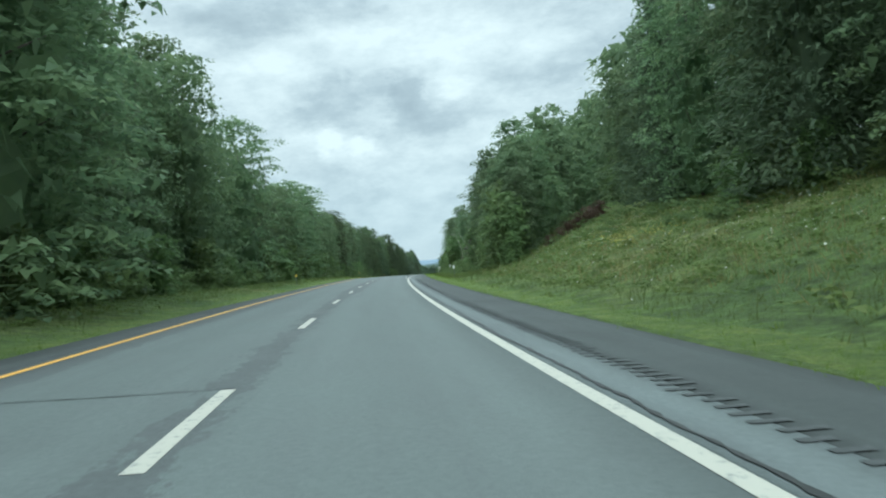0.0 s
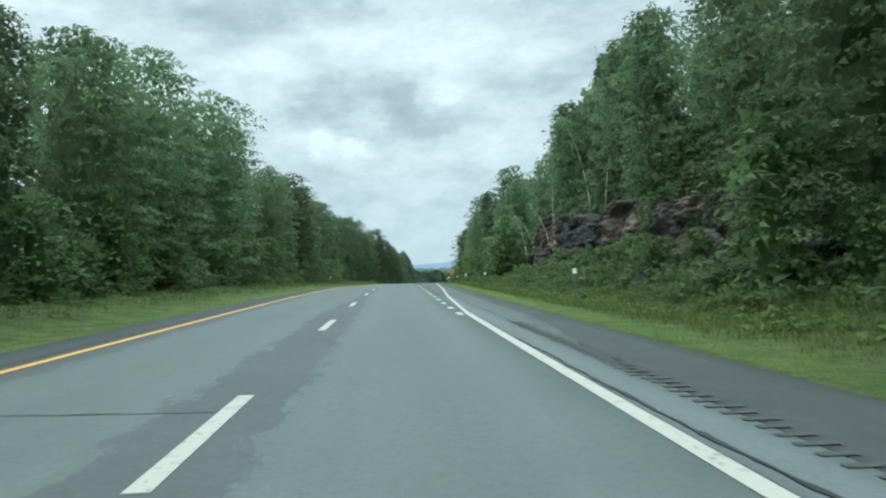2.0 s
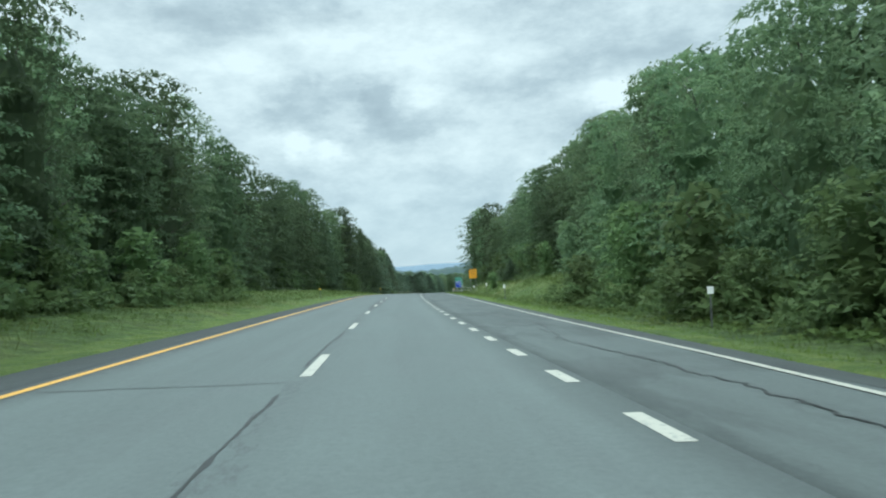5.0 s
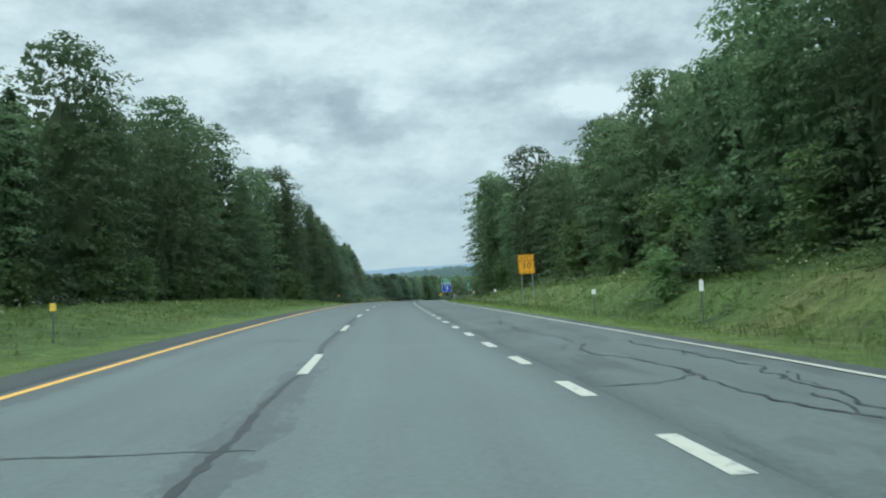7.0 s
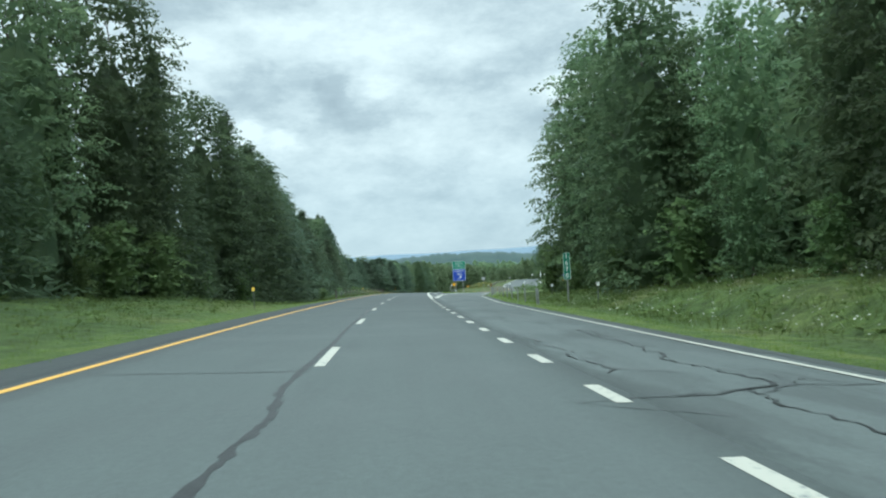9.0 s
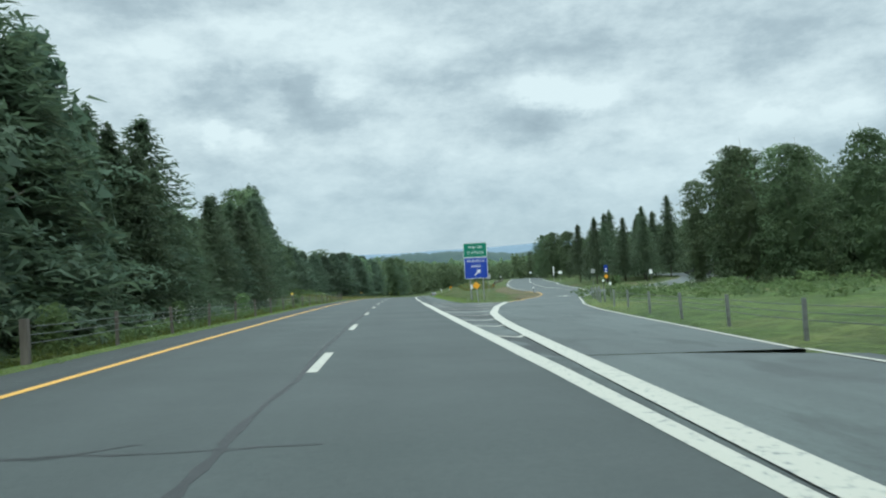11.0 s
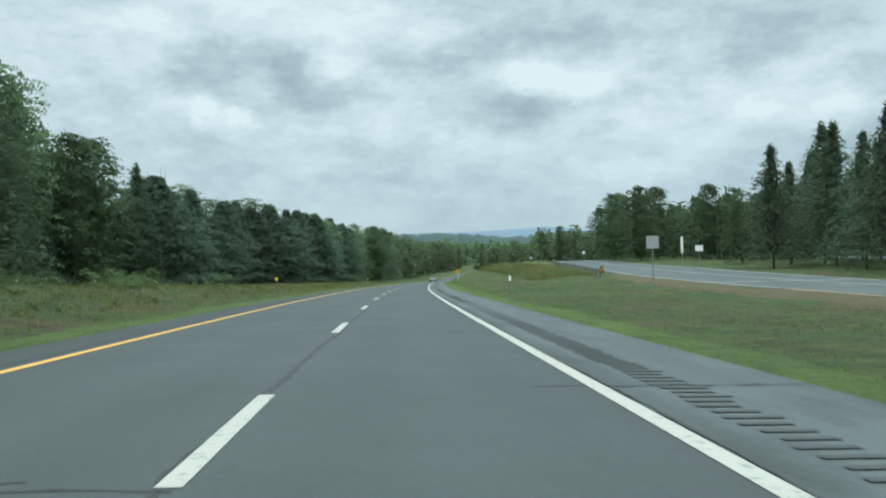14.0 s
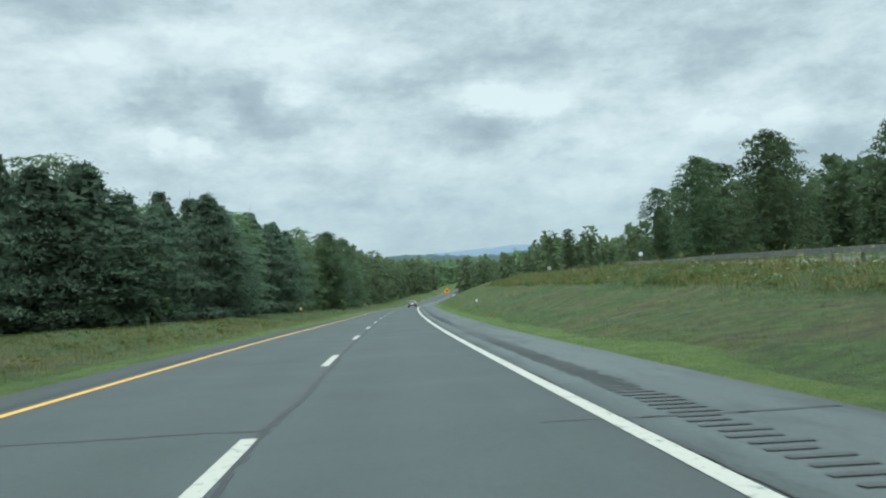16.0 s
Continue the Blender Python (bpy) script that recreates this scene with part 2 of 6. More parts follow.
def grass_material():
    k = Mat("meadow_ground", .95)
    g = k.ramp(k.noise(.12, 5, .6), [(.34, (.072, .122, .027)), (.5, (.11, .168, .036)), (.62, (.15, .186, .048)), (.75, (.2, .185, .068))])
    place_xyz = k.n.new("ShaderNodeSeparateXYZ")
    k.l.new(k.co("Object"), place_xyz.inputs[0])
    # the lower meadow past the exit is drier
    far = k.ramp(k.math("DIVIDE", place_xyz.outputs[1], 800.0), [(.44, 0), (.54, 1)])
    straw = k.ramp(k.noise(.16, 4, .55, (1, 1.3, 1)), [(.36, (.041, .078, .013)), (.5, (.06, .09, .017)), (.6, (.08, .083, .023)), (.7, (.104, .079, .034))])
    g = k.mix(k.math("MULTIPLY", far, .85), g, straw)
    # tussocks with gaps between them, and fine stalks
    tuft = k.noise(1.3, 7, .74, (1, 1, .6))
    f = k.ramp(tuft, [(.3, .42), (.5, .95), (.7, 1.5)])
    fine = k.ramp(k.noise(7, 6, .8), [(.3, .6), (.7, 1.4)])
    k.colour(k.mix(1.0, k.mix(1.0, g, f, "MULTIPLY"), fine, "MULTIPLY"))
    k.bump(k.math("ADD", k.math("MULTIPLY", tuft, 1.6), k.noise(9, 6, .7)), 1.0, .22)
    return k.m


M_GRASS = grass_material()


def mown_material():
    k = Mat("mown_grass", .95)
    c = k.ramp(k.noise(.9, 7, .74), [(.32, (.062, .105, .021)), (.5, (.113, .17, .03)), (.64, (.168, .213, .044))])
    place_xyz = k.n.new("ShaderNodeSeparateXYZ")
    k.l.new(k.co("Object"), place_xyz.inputs[0])
    far = k.ramp(k.math("DIVIDE", place_xyz.outputs[1], 800.0), [(.44, 0), (.54, 1)])
    c = k.mix(k.math("MULTIPLY", far, .8), c, k.ramp(k.noise(.9, 7, .74), [(.34, (.046, .082, .014)), (.5, (.08, .125, .019)), (.64, (.115, .155, .028))]))
    f = k.ramp(k.noise(14, 5, .75), [(.3, .5), (.7, 1.4)])
    return k.colour(k.mix(1.0, c, f, "MULTIPLY")).bump(k.noise(18, 6, .75), 1.0, .1).m


M_MOWN = mown_material()


def leaf_material(name, dark, mid, light, shine=.62):
    k = Mat(name, shine)
    geo = k.n.new("ShaderNodeNewGeometry")
    info = k.n.new("ShaderNodeObjectInfo")
    isl = geo.outputs["Random Per Island"]
    # leaf by leaf, and clump by clump
    tone = k.math("ADD", k.math("MULTIPLY", isl, .26), k.math("MULTIPLY", k.ramp(k.noise(.45, 3, .6), [(.3, 0), (.7, 1)]), .74))
    c = k.ramp(tone, [(0.0, dark), (.5, mid), (1.0, light)])
    hue = k.n.new("ShaderNodeHueSaturation")
    k.l.new(c, hue.inputs["Color"])
    k.l.new(k.math("ADD", k.math("MULTIPLY", info.outputs["Random"], .032), .474), hue.inputs["Hue"])
    k.l.new(k.math("ADD", k.math("MULTIPLY", info.outputs["Random"], .5), .78), hue.inputs["Value"])
    k.colour(hue.outputs[0])
    tr = k.n.new("ShaderNodeBsdfTranslucent")
    k.l.new(hue.outputs[0], tr.inputs[0])
    mx = k.n.new("ShaderNodeMixShader")
    mx.inputs[0].default_value = .5
    k.l.new(k.b.outputs[0], mx.inputs[1])
    k.l.new(tr.outputs[0], mx.inputs[2])
    k.l.new(mx.outputs[0], k.n["Material Output"].inputs[0])
    k.b.inputs["Specular IOR Level"].default_value = .14
    return k.m


M_LEAF = leaf_material("leaves_broad", (.098, .155, .09), (.15, .218, .116), (.205, .28, .138))
M_LEAF_DARK = leaf_material("leaves_dark", (.062, .092, .052), (.09, .13, .068), (.12, .165, .08))
M_LEAF_BROWN = leaf_material("leaves_withered", (.075, .055, .04), (.11, .08, .055), (.16, .12, .075))
M_LEAF_POPLAR = leaf_material("leaves_poplar", (.10, .15, .085), (.14, .20, .11), (.19, .25, .135))
M_NEEDLE = leaf_material("needles", (.066, .1, .062), (.098, .138, .082), (.134, .178, .1))
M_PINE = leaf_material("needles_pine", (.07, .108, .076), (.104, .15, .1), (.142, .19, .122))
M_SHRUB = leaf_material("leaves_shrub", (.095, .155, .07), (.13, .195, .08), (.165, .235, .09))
M_BLADE = leaf_material("grass_blades", (.079, .12, .036), (.112, .153, .048), (.155, .182, .065))
# grass_blades toned down past the exit, the dimmer light put into the colour
M_BLADE_OLIVE_DIM = leaf_material("grass_blades_olive_dim", (.074, .11, .028), (.104, .142, .037), (.145, .165, .055))
M_BLADE_MOWN = leaf_material("grass_mown", (.10, .165, .026), (.135, .205, .034), (.18, .23, .05))
M_BLADE_DRY = leaf_material("grass_blades_dry", (.19, .20, .07), (.26, .255, .10), (.32, .295, .14))
M_FLOWER = plain("flower_white", (.75, .74, .66), .7, 0, .1)
M_GOLD = plain("flower_gold", (.62, .50, .09), .7, 0, .1)


def bark_material(name, a, b):
    k = Mat(name, .9)
    n = k.noise(5, 6, .6, (1, 1, .25))
    return k.colour(k.ramp(n, [(.3, a), (.7, b)])).bump(n, .7, .03).m


M_BARK = bark_material("bark_grey_brown", (.05, .042, .034), (.15, .13, .11))
M_BIRCH = bark_material("bark_birch", (.18, .17, .15), (.62, .6, .55))
M_POPLAR = bark_material("bark_poplar", (.10, .095, .085), (.24, .23, .2))


def rock_material():
    k = Mat("rock_cut", .75)
    c = k.ramp(k.noise(.32, 5, .6), [(.36, (.022, .023, .025)), (.47, (.055, .05, .047)), (.56, (.135, .096, .077)), (.68, (.165, .14, .122))])
    # each block has a tone of its own, with pale fresh breaks and dark wet runs
    cell = k.n.new("ShaderNodeTexVoronoi")
    cell.inputs["Scale"].default_value = 1.1
    k.l.new(k.co(), cell.inputs["Vector"])
    tone = k.n.new("ShaderNodeSeparateXYZ")
    k.l.new(cell.outputs["Color"], tone.inputs[0])
    c = k.mix(1.0, c, k.ramp(tone.outputs[0], [(0, .55), (.7, 1.1), (1, 1.7)]), "MULTIPLY")
    c = k.mix(k.math("MULTIPLY", k.ramp(k.noise(1.1, 6, .7, (1, 1, .3)), [(.52, 0), (.62, 1)]), .75), c, (.018, .019, .021))
    c = k.mix(k.math("MULTIPLY", k.ramp(k.noise(2.6, 7, .75), [(.6, 0), (.68, 1)]), .5), c, (.07, .085, .035))
    c = k.mix(1.0, c, k.ramp(k.noise(7, 7, .75), [(.3, .5), (.7, 1.35)]), "MULTIPLY")
    chips = k.n.new("ShaderNodeTexVoronoi")
    chips.distance = "CHEBYCHEV"
    chips.inputs["Scale"].default_value = 3.2
    k.l.new(k.co(), chips.inputs["Vector"])
    return k.colour(c).bump(k.math("ADD", k.math("MULTIPLY", chips.outputs["Distance"], 1.6), k.noise(5, 9, .78)), 1.0, .12).m


M_ROCK = rock_material()
M_STEEL = plain("galvanised_steel", (.36, .37, .375), .5, .75, .35)
M_POST = plain("post_steel_dull", (.16, .17, .165), .6, .5, .35)
M_WOODPOST = bark_material("weathered_wood", (.07, .06, .05), (.17, .15, .13))
M_SIGN_BACK = plain("sign_back", (.42, .43, .43), .5, .5, .2)
M_SIGN_YELLOW = plain("sign_yellow", (.80, .36, .012), .5, 0, .12)
M_REFLECTOR = plain("reflector_yellow", (.85, .58, .10), .4, 0, .12)
M_SIGN_GREEN = plain("sign_green", (.0, .17, .10), .45, 0, .12)
M_SIGN_BLUE = plain("sign_blue", (.008, .045, .36), .45, 0, .12)
M_SIGN_WHITE = plain("sign_white", (.80, .81, .80), .45, 0, .1)
M_BLACK = plain("sign_black", (.012, .012, .013), .6, 0, .2)
M_CARGLASS = plain("car_glass", (.02, .024, .028), .08)
M_CARPAINT = plain("car_paint_silver", (.30, .32, .33), .3, .6, .1)
M_CARDARK = plain("car_paint_dark", (.025, .028, .03), .3, .3, .1)
M_TYRE = plain("tyre_rubber", (.02, .02, .02), .9)
M_LAMP_RED = plain("tail_lamp_red", (.35, .01, .01), .3)


# ---------------------------------------------------------------- mesh helpers
def mesh_from(name, verts, faces, material, uvs=None, smooth=False):
    """A mesh from an array of points and an array of triangles or quads."""
    verts, faces = np.asarray(verts, np.float32), np.asarray(faces, np.int32)
    me = bpy.data.meshes.new(name)
    n, k = faces.shape
    me.vertices.add(len(verts))
    me.vertices.foreach_set("co", verts.ravel())
    me.loops.add(n * k)
    me.loops.foreach_set("vertex_index", faces.ravel())
    me.polygons.add(n)
    me.polygons.foreach_set("loop_start", np.arange(0, n * k, k, dtype=np.int32))
    me.polygons.foreach_set("loop_total", np.full(n, k, np.int32))
    if smooth:
        me.polygons.foreach_set("use_smooth", np.ones(n, bool))
    if uvs is not None:
        layer = me.uv_layers.new(name="UVMap")
        layer.data.foreach_set("uv", np.asarray(uvs, np.float32)[faces.ravel()].ravel())
    me.update(calc_edges=True)
    me.validate()
    me.materials.append(material)
    return me


def grid_faces(rows_n, cols_n):
    i = np.arange(rows_n - 1)[:, None] * cols_n + np.arange(cols_n - 1)[None]
    return np.stack([i, i + 1, i + 1 + cols_n, i + cols_n], -1).reshape(-1, 4)


def from_bm(name, bm, material, smooth=False):
    me = bpy.data.meshes.new(name)
    bm.normal_update()
    bm.to_mesh(me)
    bm.free()
    me.materials.append(material)
    if smooth:
        me.polygons.foreach_set("use_smooth", np.ones(len(me.polygons), bool))
    return me


def part(name, data, parent, label="", m=None):
    ob = new(name, data)
    ob.parent = parent
    if m is not None:
        ob.matrix_basis = m
    return tagged(ob, label)


def thing(name, m, label, category, group="", kind=""):
    ob = new(name)
    ob.empty_display_size = .2
    ob.matrix_basis = m
    return tagged(ob, label, category, group, kind)


def box(bm, x, y, z, sx, sy, sz, bevel=0.0, m=None):
    """A box with its middle at x, y, z added to bm."""
    r = bmesh.ops.create_cube(bm, size=1, matrix=(m or Matrix()) @ Matrix.Translation((x, y, z)) @ Matrix.Diagonal((sx, sy, sz, 1)))
    if bevel:
        edges = list({e for v in r["verts"] for e in v.link_edges})
        bmesh.ops.bevel(bm, geom=edges, offset=bevel, segments=2, affect="EDGES")
    return bm


def rod(bm, a, b, r0, r1=None, sides=8):
    """A round bar from a to b."""
    a, b = Vector(a), Vector(b)
    turn = (b - a).to_track_quat("Z", "Y").to_matrix().to_4x4()
    bmesh.ops.create_cone(bm, cap_ends=True, segments=sides, radius1=r0, radius2=r0 if r1 is None else r1, depth=(b - a).length,
                          matrix=Matrix.Translation((a + b) / 2) @ turn)
    return bm


def road_pose(s, u, h, turn=0.0, lean=0.0):
    """Stands upright at s, u, h with its y axis along the road; turn to the left in degrees."""
    x, y, z = place(s, u, h)
    return pose(x, y, z, 0, lean, -math.degrees(heading(s)) + turn)


# ---------------------------------------------------------------- the ground's shape
RIGHT_U = [6.3, 9, 11, 13, 18, 26, 45, 90, 250]
RIGHT_H = {
    -60: (-0.3, -0.2, 0.2, 0.6, 1.8, 3, 5, 8, 10),
    0: (-0.3, -0.1, 0.4, 0.9, 2.2, 4, 6, 9, 12),
    35: (-0.3, 0, 0.6, 1.2, 2.8, 5, 8, 11, 14),
    58: (-0.3, 0, 0.65, 1.3, 3.2, 5.5, 9, 12, 15),
    70: (-0.3, -0.25, 0.3, 1, 3.3, 6.2, 10, 13, 16),
    85: (-0.3, -0.5, -0.05, 0.45, 3.4, 6, 11, 14, 16),
    92: (-0.3, -0.55, -0.1, 0.45, 4.8, 7, 11, 14, 16),
    128: (-0.3, -0.5, -0.1, 0.45, 4.8, 7, 11, 14, 16),
    145: (-0.3, -0.4, -0.15, 0.8, 2.5, 4, 8, 12, 14),
    190: (-0.3, -0.4, -0.35, 0.6, 1.6, 3, 6, 10, 12),
    250: (-0.35, -0.42, -0.5, 0.7, 1.7, 2.6, 5, 8, 9),
    300: (-0.35, -0.42, -0.42, 0.4, 1, 1.8, 3, 5, 6),
    335: (-0.4, -0.38, -0.32, -0.2, 0.2, 0.6, 1.5, 3, 4),
    360: (-0.4, -0.4, -0.4, -0.4, -0.3, 0, 0.3, 1.5, 3),
    392: (-0.25, -0.33, -0.4, -0.47, -0.62, -0.75, -0.5, 0.8, 3),
    430: (-0.35, -0.3, -0.375, -0.45, -0.6, -0.62, -0.5, 0.6, 4),
    455: (-0.35, -0.25, -0.275, -0.3, -0.4, -0.4, -0.3, 0.8, 4.5),
    474: (-0.35, -0.12, -0.085, -0.05, 0, 0, 0.05, 1.2, 5),
    500: (-0.35, 0, 0.15, 0.3, 0.7, 0.75, 0.9, 2, 6),
    540: (-0.35, 0.3, 0.85, 1.4, 2.5, 2.1, 2.1, 3, 7),
    600: (-0.2, 0.8, 1.6, 2.4, 3.6, 4.2, 4.2, 5, 8),
    660: (-0.1, 1, 1.8, 2.6, 4, 5, 5.2, 6, 9),
    760: (-0.1, 0.5, 0.75, 1, 2, 3, 4, 6, 9),
    900: (-0.1, 0.3, 0.55, 0.8, 1, 2, 3, 5, 8),
}
LEFT_U = [5.3, 8, 14, 25, 60, 250]
LEFT_H = {
    -60: (.12, .5, 1.3, 1.8, 3, 5),
    180: (.1, .5, 1.4, 1.8, 3, 5),
    320: (.1, .4, 1.3, 1.6, 2, 3),
    352: (.05, -.3, -.5, -.4, 0, 2),
    415: (.05, -.3, -.3, 0, .5, 2),
    445: (.05, .4, 1.4, 1.6, 2, 4),
    500: (.05, .2, .7, 1, 1.5, 4),
    580: (.0, .2, .9, 1.2, 2, 5),
    900: (.0, .3, .8, 1, 2, 6),
}


def rise(s, u):
    """Height of the ground over the road's middle at s, u (arrays)."""
    s, u = np.broadcast_arrays(np.asarray(s, float), np.asarray(u, float))
    out = np.zeros(s.shape)
    for side, us, table in ((1, RIGHT_U, RIGHT_H), (-1, LEFT_U, LEFT_H)):
        keys = sorted(table)
        cols = [np.interp(s, keys, [table[k][j] for k in keys]) for j in range(len(us))]
        d = u * side
        h = np.where(d < us[0], cols[0], 0)
        for j in range(len(us) - 1):
            w = np.clip((d - us[j]) / (us[j + 1] - us[j]), 0, 1)
            w = w * w * (3 - 2 * w) if j == 0 else w
            h = np.where((d >= us[j]) & (d < us[j + 1]), cols[j] * (1 - w) + cols[j + 1] * w, h)
        h = np.where(d >= us[-1], cols[-1], h)
        out = np.where((d > 0), h, out)
    return out


# edges of the paving: right edge line, right edge of the tar, exit ramp
EDGE_S = [-80, 84, 100, 114, 134, 165, 200, 225, 286, 305, 321, 348]
EDGE_U = [3.66, 3.76, 4.25, 4.83, 5.4, 6.5, 7.15, 7.3, 6.95, 7.1, 7.3, 8.6]
TAR_S = [-80, 100, 118, 150, 200, 223, 290, 321, 348]
TAR_U = [6.1, 6.1, 6.2, 6.9, 7.75, 7.85, 7.6, 7.9, 9.2]
RAMP_L_S = [338, 355, 358, 363, 370, 381, 393, 396.6, 400, 407, 415, 425, 434, 442, 450, 468, 486, 500, 534, 600, 680]
RAMP_L_U = [3.75, 4.64, 4.8, 5.15, 5.84, 7.5, 9.8, 10.8, 11.8, 13.7, 15.8, 18, 19.9, 21.1, 22.1, 22.7, 22.8, 23.4, 25.6, 32, 44]
RAMP_R_S = [338, 348, 364, 370.7, 375, 381.6, 393, 407, 414.7, 422.6, 431, 444, 455, 469, 482, 505, 520, 545, 600, 680]
RAMP_R_U = [8, 8.6, 10.5, 11.4, 12.1, 13.3, 16, 19.1, 21.6, 24.3, 28, 28.7, 31, 33, 33.7, 35.5, 37.5, 38.8, 42, 54]


# the drive that leaves the ramp for the car park: middle line
DRIVE_S = [434, 439, 443, 447, 452, 459, 470, 482, 495, 523, 577, 640]
DRIVE_U = [22, 30, 34.5, 38, 41, 45, 51.5, 58.5, 63.5, 66, 67, 69]


def drive_line(n=120, side=0.0):
    """Points along the car-park drive, shifted sideways."""
    S, U = np.array(DRIVE_S, float), np.array(DRIVE_U, float)
    d = np.concatenate([[0], np.cumsum(np.hypot(np.diff(S), np.diff(U)))])
    t = np.linspace(0, d[-1], n)
    s, u = np.interp(t, d, S), np.interp(t, d, U)
    k = np.hanning(9) / np.hanning(9).sum()
    s[4:-4], u[4:-4] = np.convolve(s, k, "valid"), np.convolve(u, k, "valid")
    ds, du = np.gradient(s), np.gradient(u)
    r = np.hypot(ds, du)
    return s - du / r * side, u + ds / r * side


def ramp_l(s):
    return np.interp(s, RAMP_L_S, RAMP_L_U)


def ramp_r(s):
    return np.interp(s, RAMP_R_S, RAMP_R_U)


def edge_u(s):
    return np.interp(s, EDGE_S, EDGE_U)


def tar_u(s):
    return np.where(s < 348, np.interp(s, TAR_S, TAR_U), np.where(s < 394, np.maximum(ramp_l(s), 6.3), np.interp(s, [394, 400, 900], [6.6, 6.3, 6.5])))


def ground_h(s, u):
    """The ground as built: banked under and beside the road, free beyond."""
    s, u = np.broadcast_arrays(np.asarray(s, float), np.asarray(u, float))
    h = rise(s, u)
    lo, hi = -5.15, tar_u(s)
    on_road = (u > lo - .1) & (u < hi + .1)
    h = np.where(on_road, bank(s, u), h)
    w = np.clip(np.where(u > 0, (u - hi) / 2.2, (lo - u) / 2.2), 0, 1)
    edge = bank(s, np.where(u > 0, hi, lo))
    h = np.where(~on_road & (w < 1), edge * (1 - w) + h * w, h)
    return h


def gore_h(s, u):
    w = np.clip((u - 3.76) / np.maximum(ramp_l(s) - 3.76, .2), 0, 1)
    return bank(s, u) * (1 - w) + ramp_h(s, u) * w


def ramp_h(s, u):
    w = np.clip((s - 365) / 40, 0, 1)
    return bank(s, u) * (1 - w) + rise(s, u) * w


# ---------------------------------------------------------------- ground sheet and road
def build_ground():
    ss = np.concatenate([[-2500, -1200, -600, -300, -160, -110], np.arange(-80, 701, 3.0), np.arange(710, 1000, 12), [1100, 1300, 1700, 2300, 3200, 4500]])
    uu = np.concatenate([[-4000, -2200, -1200, -700, -420, -250, -160, -110, -80, -60, -48, -38, -31, -25, -21, -18, -16, -14, -12.5, -11, -9.8, -8.6, -7.6, -6.8, -6.2, -5.7, -5.3, -4.9,
                          -3, 0, 3, 5, 5.7], np.arange(6.1, 12, .6), np.arange(12, 30, 1.0), np.arange(30, 60, 2.0), [62, 68, 76, 90, 110, 160, 250, 420, 700, 1200, 2200, 4000]])
    S, U = np.meshgrid(ss, uu, indexing="ij")
    h = ground_h(S, U)
    paved = (U > -4.95) & (U < tar_u(S) - .15) & ((U < 6.2) | (S < 395))
    on_ramp = (S > 338) & (S < 682) & (U > ramp_l(S) - .2) & (U < ramp_r(S) + .1)
    h = np.where(paved, h - .25, h)
    h = np.where(on_ramp, ramp_h(S, U) - .22, h)
    ls, lu = drive_line(90)
    on_drive = (np.min(np.hypot(S[..., None] - ls, U[..., None] - lu), -1) < 4.6) & (S > 425) & (U > 20)
    h = np.where(on_drive & ~on_ramp, h - .12, h)
    on_ramp = on_ramp | on_drive
    rng = np.random.default_rng(3)
    bumpy = np.clip((np.abs(U - .5) - 7.5) / 6, 0, 1) * ~on_ramp
    h = h + bumpy * (np.sin(S * .37 + U * .8) * .07 + np.sin(S * .9 - U * .53) * .05 + rng.normal(0, .05, S.shape))
    P = place(S, U, h)
    me = mesh_from("ground", P.reshape(-1, 3), grid_faces(len(ss), len(uu))[:, ::-1], M_GRASS, smooth=True)
    return tagged(new("ground", me), "green and straw-coloured mown verge and meadow ground", "ground", kind="structure")


def strip(name, ss, lo, hi, material, lift=0.0, cols=2, height=None, depth=0.0):
    """A ribbon of road surface between lateral offsets lo(s) and hi(s), with sides down to depth."""
    ss = np.asarray(ss, float)
    lo, hi = np.broadcast_to(lo, ss.shape), np.broadcast_to(hi, ss.shape)
    w = np.linspace(0, 1, cols)
    U = lo[:, None] * (1 - w) + hi[:, None] * w
    S = np.repeat(ss[:, None], cols, 1)
    height = height or bank
    H = height(S, U) + lift
    if depth:
        U = np.concatenate([U[:, :1] - .02, U, U[:, -1:] + .02], 1)
        S = np.concatenate([S[:, :1], S, S[:, :1]], 1)
        H = np.concatenate([H[:, :1] - depth, H, H[:, -1:] - depth], 1)
        cols += 2
    P = place(S, U, H)
    return mesh_from(name, P.reshape(-1, 3), grid_faces(len(ss), cols)[:, ::-1], material, np.stack([U, S], -1).reshape(-1, 2))


def joined(name, meshes):
    """Several quad meshes of one material as one."""
    vs, fs, uv, n = [], [], [], 0
    for me in meshes:
        v = np.empty(len(me.vertices) * 3, np.float32)
        me.vertices.foreach_get("co", v)
        f = np.empty(len(me.loops), np.int32)
        me.loops.foreach_get("vertex_index", f)
        t = np.empty(len(me.loops) * 2, np.float32)
        me.uv_layers[0].data.foreach_get("uv", t)
        per = np.zeros((len(me.vertices), 2), np.float32)
        per[f] = t.reshape(-1, 2)
        vs.append(v.reshape(-1, 3)), fs.append(f.reshape(-1, 4) + n), uv.append(per)
        n += len(me.vertices)
    mat = meshes[0].materials[0]
    out = mesh_from(name, np.concatenate(vs), np.concatenate(fs), mat, np.concatenate(uv))
    for me in meshes:
        bpy.data.meshes.remove(me)
    return out


